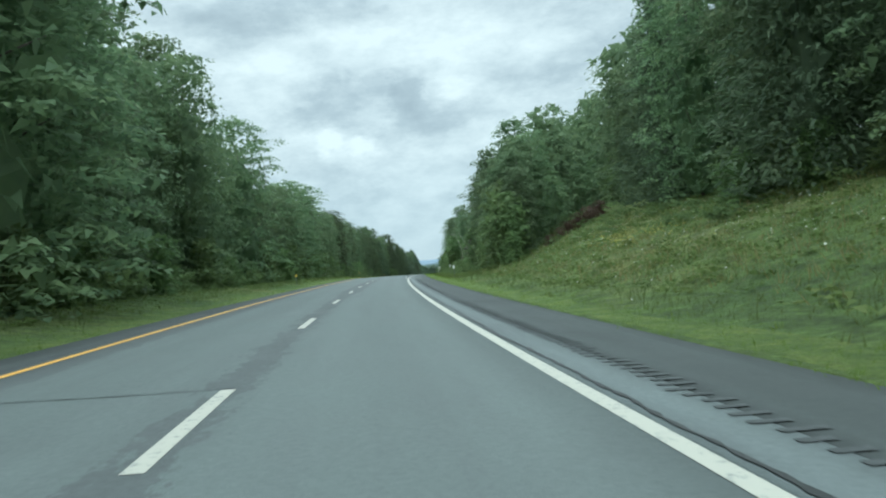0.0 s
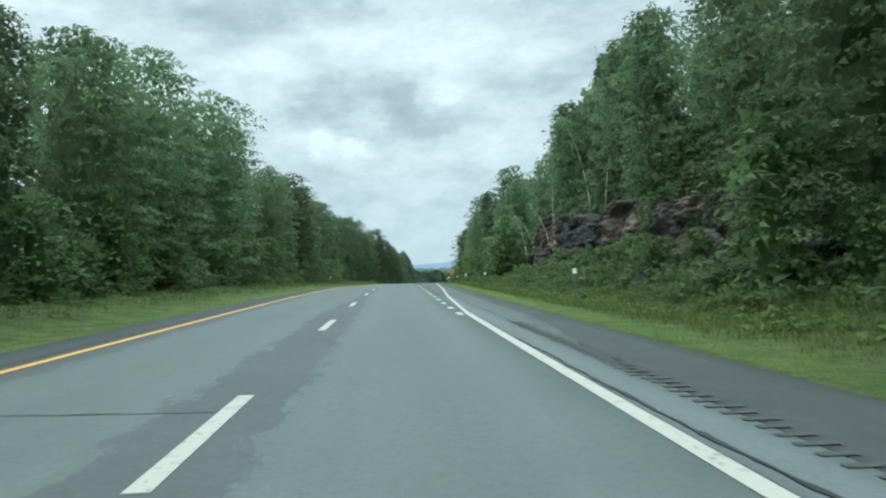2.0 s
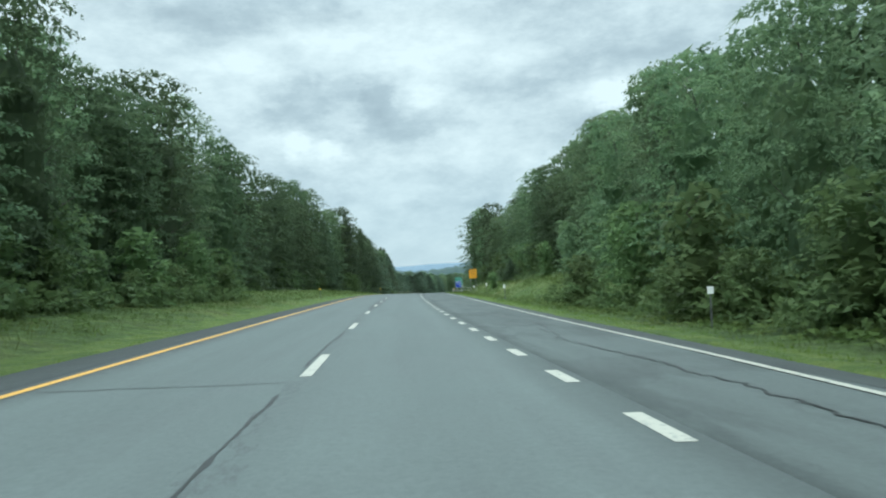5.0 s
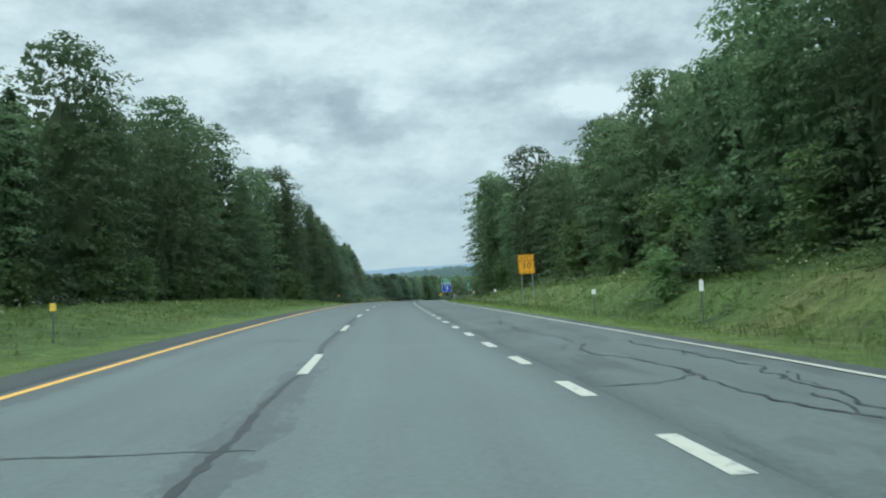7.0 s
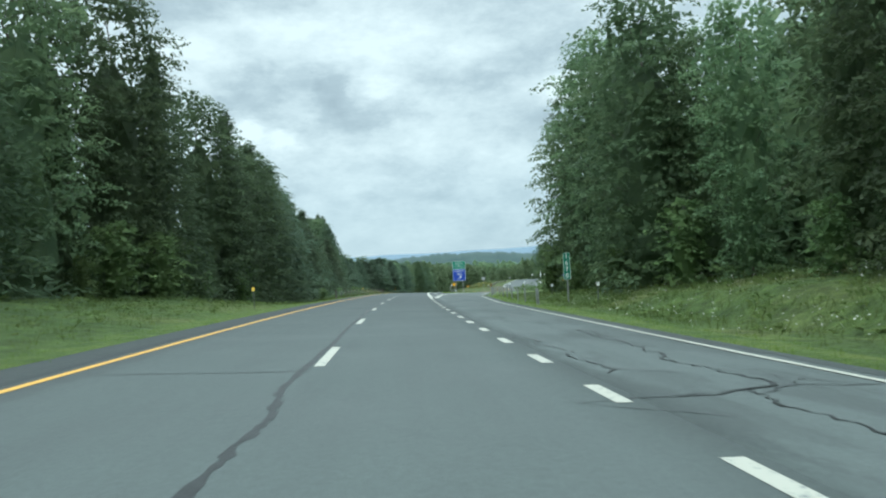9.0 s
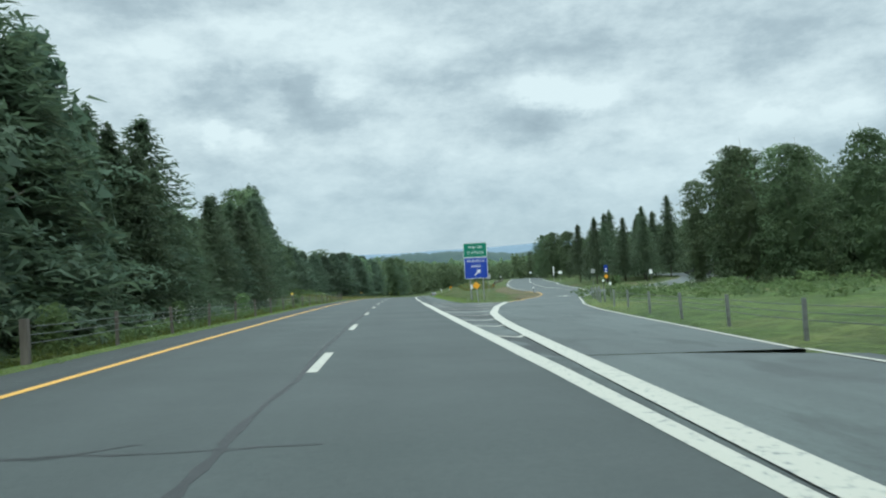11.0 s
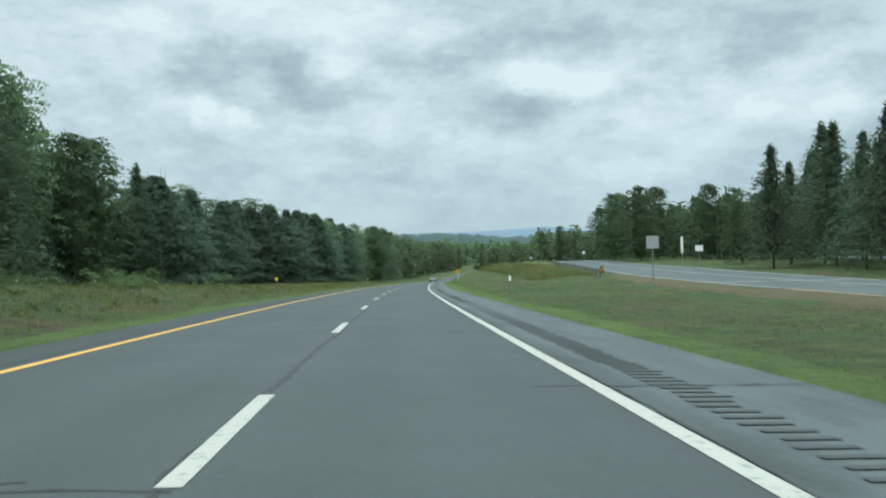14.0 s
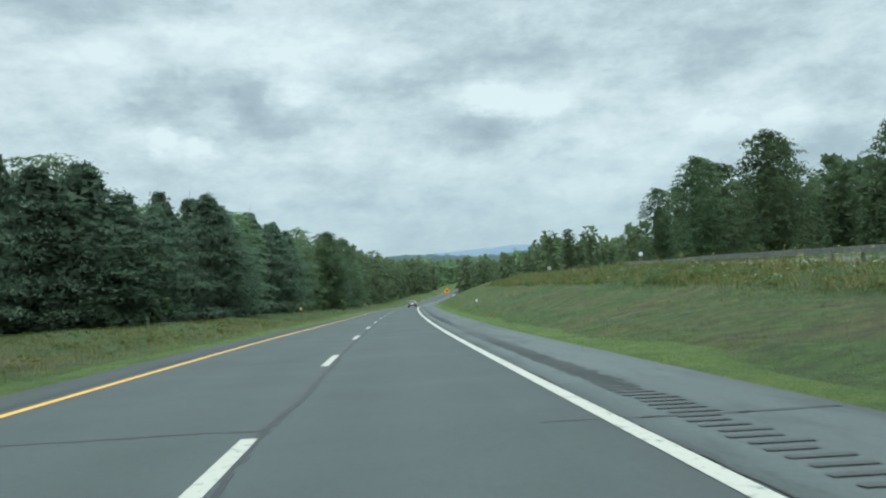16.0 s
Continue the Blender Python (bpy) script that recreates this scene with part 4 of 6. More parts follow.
def trunk_mesh(rng, name, height, radius, limbs, spread, material, low=.25):
    bm = bmesh.new()
    p, n = Vector((0, 0, -.4)), 7
    pts = [p]
    for k in range(1, n + 1):
        pts.append(Vector((rng.normal(0, .1) * k * .4, rng.normal(0, .1) * k * .4, height * k / n)))
    for k in range(n):
        r0, r1 = radius * (1 - .88 * k / n), radius * (1 - .88 * (k + 1) / n)
        rod(bm, pts[k], pts[k + 1], r0, r1, 6)
    for j in range(limbs):
        f = low + (.95 - low) * j / max(1, limbs - 1)
        a = rng.uniform(0, 6.28)
        base = pts[min(n - 1, int(f * n))].lerp(pts[min(n, int(f * n) + 1)], f * n % 1)
        tip = base + Vector((math.cos(a) * spread * (1.1 - f), math.sin(a) * spread * (1.1 - f), spread * rng.uniform(.3, .8)))
        rod(bm, base, tip, radius * .38 * (1.15 - f), radius * .1, 4)
    return from_bm(name, bm, material, True)


EDGE_SHAPE = ([0, .05, .2, .45, .7, .86, .95, 1], [.75, .9, 1, 1, .98, .86, .68, .45])
PINE_SHAPE = ([0, .08, .3, .5, .68, .84, .94, 1], [.7, .95, 1, .86, .64, .44, .22, .07])
TALL_SHAPE = ([0, .15, .3, .55, .8, .93, 1], [.55, .7, .88, 1, .95, .75, .42])


def broad_tree(seed, height, radius, shelves, leaves, leaf, low, shape, leaf_mat, bark, **more):
    rng = np.random.default_rng(seed)
    v, f = shelf_crown(rng, height, radius, shelves, leaves, leaf, low, shape, **more)
    crown = mesh_from("crown", v, f, leaf_mat)
    return trunk_mesh(rng, "trunk", height * .9, height * .0095 + .03, 8, radius * .7, bark), crown


def conifer_arrays(rng, height, radius, whorls, per, sprays, size, low, power, droop, gap=0.0):
    """Needle sprays on drooping boughs, whorl by whorl."""
    pos, nor, tans = [], [], []
    for i in range(whorls):
        f = low + (1 - low) * (i + rng.uniform(-.3, .3)) / whorls
        f = min(max(f, .02), .985)
        reach = radius * (1 - f) ** power * rng.uniform(.8, 1.15) + .12
        for j in range(per):
            if rng.random() < gap:
                continue
            a = rng.uniform(0, 6.28)
            L = reach * rng.uniform(.7, 1.1)
            n = max(4, int(sprays * L / radius) + 3)
            t = np.sqrt(np.linspace(.06, 1, n))
            x = L * t
            z = f * height + droop * L * (.35 * t - t * t) + rng.normal(0, .012, n) * height
            side = rng.normal(0, .26, n) * L * t
            pos.append(np.stack([x * math.cos(a) - side * math.sin(a), x * math.sin(a) + side * math.cos(a), z], -1))
            tans.append(np.repeat([[math.cos(a), math.sin(a), -.25 * abs(droop)]], n, 0))
    pos, tans = np.concatenate(pos), np.concatenate(tans)
    n = len(pos)
    tan = unit(tans + rng.normal(0, .45, (n, 3)))
    nor = unit(np.array([0, 0, 1.0]) + rng.normal(0, .5, (n, 3)))
    bi = unit(np.cross(nor, tan))
    l = (size * rng.uniform(.6, 1.3, n))[:, None]
    w = l * .36
    v = np.stack([pos - tan * l * .4 - bi * w * .5, pos - tan * l * .4 + bi * w * .5 - nor * w * .1, pos + tan * l * .65 - nor * l * .14], 1)
    return v.reshape(-1, 3), np.arange(n * 3).reshape(-1, 3)


def needle_tree(seed, height, radius, whorls, per, sprays, size, low=.05, power=.85, droop=.5, gap=0.0, needles=None):
    rng = np.random.default_rng(seed)
    v, f = conifer_arrays(rng, height, radius, whorls, per, sprays, size, low, power, droop, gap)
    hs = np.linspace(0, 1, 9)
    v = np.concatenate([v, inner_leaves(rng, height, radius, low, (hs, (1 - hs) ** power + .01), 420, size * 1.2, .42),
                        inner_mass(rng, height, radius, low, (hs, (1 - hs) ** power + .01), 9, .17)])
    f = np.arange(len(v)).reshape(-1, 3)
    crown = mesh_from("crown", v, f, needles or M_NEEDLE)
    bm = bmesh.new()
    rod(bm, (0, 0, -.4), (0, 0, height * .97), height * .0075 + .04, .02, 7)
    return from_bm("trunk", bm, M_BARK, True), crown


KINDS = {
    "edge": [broad_tree(100 + k, 20, 5.5, 160, 7000, .25, .0, EDGE_SHAPE, M_LEAF, M_BARK) for k in range(4)],
    "dark": [broad_tree(110 + k, 20, 5.7, 160, 7000, .25, .0, EDGE_SHAPE, M_LEAF_DARK, M_BARK) for k in range(3)],
    "tall": [broad_tree(120 + k, 20, 4.8, 140, 6200, .25, .03, TALL_SHAPE, M_LEAF, M_BARK, squash=.55) for k in range(3)],
    "poplar": [broad_tree(140 + k, 18, 3.4, 140, 5600, .23, .0, EDGE_SHAPE, M_LEAF_POPLAR, M_POPLAR, squash=.7) for k in range(3)],
    "round": [broad_tree(160 + k, 14, 5.0, 150, 6600, .21, .05, ([0, .07, .3, .55, .8, 1], [.7, .85, 1, .97, .76, .34]), M_LEAF_DARK, M_BARK, squash=.55) for k in range(2)],
    "dry": [broad_tree(190 + k, 2, 1.1, 18, 900, .11, .0, EDGE_SHAPE, M_LEAF_BROWN, M_BARK, squash=.7, core=60, small=.1, large=.25) for k in range(2)],
    "young": [broad_tree(180 + k, 6, 1.9, 42, 850, .24, .0, EDGE_SHAPE, M_SHRUB, M_BARK, squash=.55, core=130, small=.06, large=.15) for k in range(4)],
    "spruce": [needle_tree(200 + k, 16, 5.8, 32, 11, 21, .5, .13, .85, .4, .12) for k in range(3)],
    "hemlock": [needle_tree(220 + k, 18, 4.7, 52, 13, 15, .46, .0, .68, .2) for k in range(3)],
    "pine": [broad_tree(240 + k, 13, 4.3, 84, 6400, .27, .02, PINE_SHAPE, M_PINE, M_BARK, squash=.5, slim=.42, small=.045, large=.1, ragged=(.62, 1.3)) for k in range(4)],
}
WORDS = {
    "edge": ("tree", "dense dark green broadleaf tree at the forest edge", "trees along the road"),
    "dark": ("tree", "broad dark green maple-like tree at the wood's edge", "trees along the road"),
    "tall": ("tree", "tall dark green broadleaf tree in the roadside wood", "trees along the road"),
    "poplar": ("poplar_tree", "slim pale green poplar with light bark", "poplars along the road"),
    "round": ("round_tree", "round-crowned dark green tree on mown grass", "trees by the parking lot"),
    "young": ("young_tree", "small bright green young tree at the wood's edge", "young trees at the wood's edge"),
    "dry": ("withered_shrub", "withered brown shrub on the grassy slope", "withered shrubs"),
    "spruce": ("spruce_tree", "dark pointed spruce tree with drooping boughs", "spruces by the parking lot"),
    "hemlock": ("conifer_tree", "dark shaggy conifer behind the cable fence", "conifers along the road"),
    "pine": ("pine_tree", "dark bushy pine tree at the meadow's edge", "pines along the road"),
}
BASE_H = {"edge": 20, "dark": 20, "tall": 20, "poplar": 18, "round": 14, "young": 6, "dry": 2, "spruce": 16, "hemlock": 18, "pine": 13}


def tree(kind, s, u, height, turn, wide=1.0, pick=0, base=None):
    """Stands one tree on the ground at s, u."""
    meshes = KINDS[kind][pick % len(KINDS[kind])]
    x, y, z = place(s, u, float(ground_h(s, u)) if base is None else base)
    k = height / BASE_H[kind]
    # the fuller side stands towards the open road
    m = pose(x, y, z, 0, 0, -math.degrees(float(heading(s))) + (-42 if u < 0 else 222) + (turn % 360 - 180) * .3)
    name, label, group = WORDS[kind]
    root = thing(name, m @ Matrix.Diagonal((k * wide, k * wide, k, 1)), label, "tree", group)
    part("trunk", meshes[0], root)
    part("crown", meshes[1], root)
    return root


# ---------------------------------------------------------------- the woods
woods = np.random.default_rng(77)


def row_of_trees(kinds, s0, s1, step, u_at, h_at, jitter=1.8, wide=(.85, 1.2)):
    s = s0
    while s < s1:
        kind = kinds[int(woods.integers(len(kinds)))]
        u = float(np.interp(s, *u_at)) + woods.uniform(-jitter, jitter)
        h = float(np.interp(s, *h_at)) * woods.uniform(.78, 1.12)
        tree(kind, s, u, h, woods.uniform(0, 360), woods.uniform(*wide), int(woods.integers(9)))
        s += step * woods.uniform(.75, 1.25)


# left: broadleaf wall, then conifers behind the cable fence, then pines
L_U = ([-40, 200, 218, 232, 300, 322, 345], [-13.5, -13.5, -14.5, -19, -19, -15, -14.5])
L_H = ([-40, 45, 72, 88, 110, 126, 139, 146, 160, 215, 232, 255, 264, 283, 303, 320, 345], [21.5, 21, 15.8, 12.8, 13.6, 14.6, 14.6, 12.8, 12.8, 14.6, 14.5, 15.5, 16.5, 18.4, 18.4, 18.4, 17.5])
row_of_trees(["edge", "tall", "edge", "poplar", "tall", "edge"], -28, 150, 4.9, L_U, L_H)
row_of_trees(["edge", "dark", "tall", "dark", "edge"], 150, 219, 4.9, L_U, L_H)
row_of_trees(["dark", "dark", "edge", "dark", "dark", "hemlock"], 231, 346, 4.6, L_U, L_H)
row_of_trees(["hemlock", "hemlock", "pine", "hemlock"], 350, 456, 3.6, ([350, 400, 424, 456], [-14.5, -15, -16.5, -21]), ([350, 362, 374, 384, 387, 393, 401, 412, 424, 436, 446, 456], [18.5, 17.5, 13.5, 12, 10.2, 10, 9.8, 10.6, 12, 13, 14, 16]), 1.2, (1.15, 1.55))
row_of_trees(["round", "edge", "hemlock"], 446, 503, 4.6, ([440, 460, 500], [-21, -27, -26]), ([440, 452, 462, 474, 482, 500], [15, 16.5, 19, 19, 16, 14.5]), 2.0)
row_of_trees(["pine", "pine", "pine", "pine", "edge"], 505, 600, 3.6, ([500, 540, 560, 600], [-27, -24, -19, -19]), ([500, 560, 600], [10.5, 12, 13.5]), 2.4, (1.1, 1.6))
row_of_trees(["pine", "pine", "edge"], 503, 606, 4.4, ([500, 540, 560, 600], [-33, -30, -25, -25]), ([500, 560, 600], [12.5, 13, 14]), 2.0, (1.1, 1.5))
row_of_trees(["pine", "edge", "round"], 600, 700, 6.0, ([600, 700], [-17, -16]), ([600, 700], [15, 16]), 2.0)
for s, u, h in ((372, -15, 13), (376.5, -14.6, 12.5), (377, -12.2, 10), (380.5, -12.4, 9.5), (466, -23.5, 18.5), (470, -24, 20), (474, -25, 19.5)):
    tree("hemlock", s, u, h, woods.uniform(0, 360), 1.05, int(woods.integers(9)))
# right: the hillside wood, the rock cut's crest, then the edge trees up to the exit
R_U = ([-30, 44, 52, 61, 64, 86, 93, 128, 140, 190, 208, 250, 285, 310, 345], [18.8, 20.5, 24, 24, 13.5, 14.5, 17, 16.5, 13.5, 14, 18.6, 20, 18.5, 16.5, 16.5])
R_H = ([-30, 40, 70, 90, 130, 160, 200, 225, 260, 300, 345], [17, 16.5, 11.6, 10.2, 10.6, 9.9, 10.8, 12.6, 11.8, 14, 16])
row_of_trees(["edge", "edge", "tall", "hemlock"], -25, 62, 4.9, R_U, R_H)
for s, u, h, w in ((55.5, 14.2, .8, 1.4), (56.5, 15.2, .9, 1.4), (57.5, 16.2, 1.1, 1.4), (58.5, 17.2, 1.2, 1.4), (59.5, 18.2, 1.3, 1.4), (60.5, 19.4, 1.4, 1.5), (58.2, 18.4, 1.1, 1.4)):
    tree("dry", s, u, h, woods.uniform(0, 360), w, int(woods.integers(9)))
row_of_trees(["edge", "poplar", "poplar", "tall"], 64.5, 132, 4.8, R_U, R_H)
row_of_trees(["edge", "poplar", "tall", "edge"], 134, 224, 4.7, R_U, R_H)
row_of_trees(["edge", "dark", "tall", "dark"], 226, 312, 5.0, R_U, R_H)
row_of_trees(["dark", "edge"], 313, 348, 5.2, R_U, ([313, 348], [18.5, 18]))
tree("pine", 138, 24, 18, 40, .8, 1)
# low growth under the crowns at the top of the grassy slope
for k in range(22):
    tree("young", woods.uniform(40, 76), woods.uniform(24, 29), woods.uniform(3, 5.5), woods.uniform(0, 360), woods.uniform(1.2, 1.7), k)
for k in range(26):
    s = woods.uniform(-6, 50)
    tree("young", s, float(np.interp(s, [-6, 20, 50], [16.2, 17.2, 19.6])) + woods.uniform(-.7, 1.6), woods.uniform(1.3, 3.0), woods.uniform(0, 360), woods.uniform(1.2, 1.7), k)
# saplings where the wood comes down to the verge
for s, u, h, k in ((53.4, 11.0, 2.4, "young"), (54.6, 11.6, 4.2, "young"), (56.4, 11.2, 5.5, "young"), (57.4, 12.4, 7, "poplar"), (59, 11.4, 6.5, "young"), (60, 13.0, 8.5, "poplar"), (61.6, 11.8, 8, "poplar"), (63, 13.2, 10, "edge"), (62.6, 11.0, 4, "young"), (65, 11.4, 5, "young")):
    tree(k, s, u, h, woods.uniform(0, 360), woods.uniform(1.1, 1.35), int(woods.integers(9)))
# beyond the exit: poplar grove, spruces and round trees about the lot
for s, u, h, k in ((428, 45, 17, "poplar"), (427, 43, 15, "poplar"), (432, 52, 18, "tall"), (437, 48.5, 18.5, "poplar"), (446, 54, 18, "tall"), (430, 55, 16, "edge"), (424, 52, 15, "edge"), (441, 60, 17, "poplar"),
                   (419, 60, 16, "edge"), (412, 56, 15, "tall"), (404, 58, 16, "poplar"), (396, 56, 15, "edge"), (424, 37.5, 13, "poplar"), (419, 41, 16, "round"), (414, 45, 15, "round"), (430, 44, 16, "round"), (408, 49, 15, "round")):
    tree(k, s, u, h, woods.uniform(0, 360), 1.0, int(woods.integers(9)))
for s, u, h in ((485, 39.5, 13.5), (507, 40.4, 13.4), (505, 46.1, 15.4), (513, 49.1, 16.5), (499, 53, 16), (500, 59, 18), (492, 47, 13.5), (487, 50, 13), (474, 63, 14), (521, 58, 14), (496, 44, 13), (512, 55, 14), (521, 49, 13), (496, 52, 13), (505, 57, 15), (533, 60, 13)):
    tree("spruce", s, u, h, woods.uniform(0, 360), woods.uniform(.9, 1.1), int(woods.integers(9)))
for s, u, h in ((572, 44, 14.6), (566, 55, 14), (590, 43, 14.5), (597, 46, 15), (604, 52, 15), (531, 47, 9), (548, 58, 11), (614, 45, 13), (625, 52, 14), (582, 50, 15)):
    tree("round", s, u, h, woods.uniform(0, 360), woods.uniform(.95, 1.1), int(woods.integers(9)))
tree("poplar", 711, 46, 15, 0, 1.1, 1)
tree("pine", 545, 64, 17, 0, .8, 1)
# growth along the crest of the rock cut
s = 80.0
while s < 136:
    tree("young", s, woods.uniform(15.2, 17.2), woods.uniform(2.8, 5.5), woods.uniform(0, 360), woods.uniform(1.0, 1.5), int(woods.integers(9)))
    s += woods.uniform(1.4, 2.6)
# young growth along both wood edges
for side, spans in ((-1, ((-20, 215, 3.0), (226, 345, 3.6), (356, 420, 15), (440, 500, 16), (590, 640, 14))), (1, ((66, 80, 2.6), (80.1, 126, 3.2), (126.1, 190, 3.2), (226, 340, 8)))):
    for a, b, step in spans:
        s = a
        while s < b:
            base = np.interp(s, *(L_U if side < 0 else R_U)) if s < 346 else np.interp(s, [346, 424, 460, 560, 640], [-11, -12, -20, -17, -13])
            if side > 0 and 80 < s < 126:
                u = woods.uniform(10.8, 12.3)
                h = woods.uniform(.4, .9)
            else:
                u = base - side * woods.uniform(1.2, 3.6)
                h = woods.uniform(1.6, 4.8) if s < 346 else woods.uniform(.9, 2.0)
            tree("young", s, u, h, woods.uniform(0, 360), woods.uniform(1.0, 1.6), int(woods.integers(9)))
            s += step * woods.uniform(.6, 1.4)
for s, u, h, k, w in ((241, 14.2, 2.6, "spruce", 2.2), (243.5, 13.6, 2.4, "spruce", 2.0), (249, 16, 2.8, "young", 1.3), (238, 17.5, 3.2, "spruce", 1.2), (247, 17.5, 4.5, "poplar", 1.0), (564.6, -15.6, 2.4, "spruce", 2.0), (551, -19, 7, "young", 1.2), (132, 12, 6, "young", 1.2)):
    tree(k, s, u, h, woods.uniform(0, 360), w, int(woods.integers(9)))


def far_wood(name, label, spots, leaves, leaf, seed, mats=M_LEAF):
    """Many trees as one mesh: for woods whose trees nobody could count."""
    rng = np.random.default_rng(seed)
    protos = []
    for k in range(6):
        if k < 4:
            protos.append(shelf_crown(rng, 1.0, .23, 46, int(leaves * .9), leaf * .8, .0, EDGE_SHAPE, .55, leaves // 6, .8, .45, .05, .12)[0])
        else:
            protos.append(conifer_arrays(rng, 1.0, .2, 15, 6, max(3, leaves // 130), leaf * 1.1, .05, .75, .4)[0])
    vs = []
    for s, u, h, kind in spots:
        x, y, z = place(s, u, float(ground_h(s, u)) - .3)
        a = rng.uniform(0, 6.28)
        v = protos[kind] * h * np.array([rng.uniform(.9, 1.25), rng.uniform(.9, 1.25), 1])
        R = np.array([[math.cos(a), -math.sin(a), 0], [math.sin(a), math.cos(a), 0], [0, 0, 1]])
        vs.append(v @ R.T + np.array([x, y, z]))
    v = np.concatenate(vs)
    me = mesh_from(name, v, np.arange(len(v)).reshape(-1, 3), mats)
    return tagged(new(name, me), label, "wood", kind="stuff")


def scatter(a, b, step, lanes, h0, h1, conifers=.1):
    out = []
    for u0 in lanes:
        s = a + woods.uniform(0, step)
        while s < b:
            out.append((s, u0 + woods.uniform(-2, 2), woods.uniform(h0, h1), 4 + int(woods.integers(2)) if woods.random() < conifers else int(woods.integers(4))))
            s += step * woods.uniform(.7, 1.3)
    return out


spots = scatter(-40, 70, 4.6, (-19.5,), 16, 20) + scatter(70, 215, 4.6, (-19.5,), 12.5, 15.5) + scatter(228, 345, 4.8, (-25,), 14, 17, .2) + scatter(345, 372, 4.6, (-20,), 12, 15, .5) + scatter(372, 430, 4.2, (-20,), 7.5, 9, .5) + scatter(430, 505, 5.5, (-33, -39), 14, 17, .3)
spots += scatter(500, 700, 5.0, (-30, -37), 9, 11.5, .6) + scatter(600, 700, 6, (-23,), 13, 16, .3)
low = scatter(-30, 216, 2.3, (-17,), 4, 7, .1) + scatter(228, 346, 3.0, (-21.5,), 4, 7, .1)
far_wood("understory_left", "dark green undergrowth beneath the roadside trees", low, 520, .055, 41)
low = scatter(-30, 62, 3.0, (25.5,), 4, 7, .1) + scatter(64, 225, 3.0, (17.5, 25), 4, 6.5, .1) + scatter(226, 346, 3.0, (22.5,), 4, 6.5, .1)
far_wood("understory_right", "dark green undergrowth beneath the hillside trees", low, 520, .055, 42)
far_wood("back_wood_left", "dark green wood behind the roadside trees", spots, 1000, .04, 31)
spots = scatter(-40, 66, 5.4, (28, 35), 15, 18) + scatter(66, 78, 5.2, (27, 33), 12, 16) + scatter(78, 225, 4.8, (22, 29), 11, 14.5, .1) + scatter(225, 350, 4.8, (26,), 14, 16.5, .15) + scatter(225, 345, 4.0, (22.5,), 9, 12, .1)
lot_wood = scatter(350, 470, 6, (70, 77), 13, 16, .3) + scatter(470, 720, 6, (74, 82), 12, 15, .25) + scatter(530, 640, 6.5, (59,), 11, 14, .2) + scatter(395, 470, 4.5, (62, 66), 13, 16, .3) + scatter(478, 530, 5, (73, 78), 12, 15, .3)
far_wood("lot_wood", "dark green wood behind the parking lot", lot_wood, 450, .068, 35, M_LEAF_DARK)
far_wood("back_wood_right", "dark green wood behind the hillside trees", spots, 950, .042, 32)
spots = scatter(700, 960, 8, (-18, -27, -38, -50, -64, -80, -100, -125), 14, 19, .4) + scatter(690, 960, 9, (40, 50, 62, 76, 95, 120), 11, 15, .3) + scatter(760, 960, 9, (14, 22, 31), 11, 15, .3)
far_wood("far_wood", "dark green forest beyond the bend", spots, 170, .095, 33)
far_wood("distant_wood", "hazy dark green forest in the distance", scatter(960, 1250, 11, tuple(range(-220, 260, 32)), 16, 22, .3), 50, .15, 34)


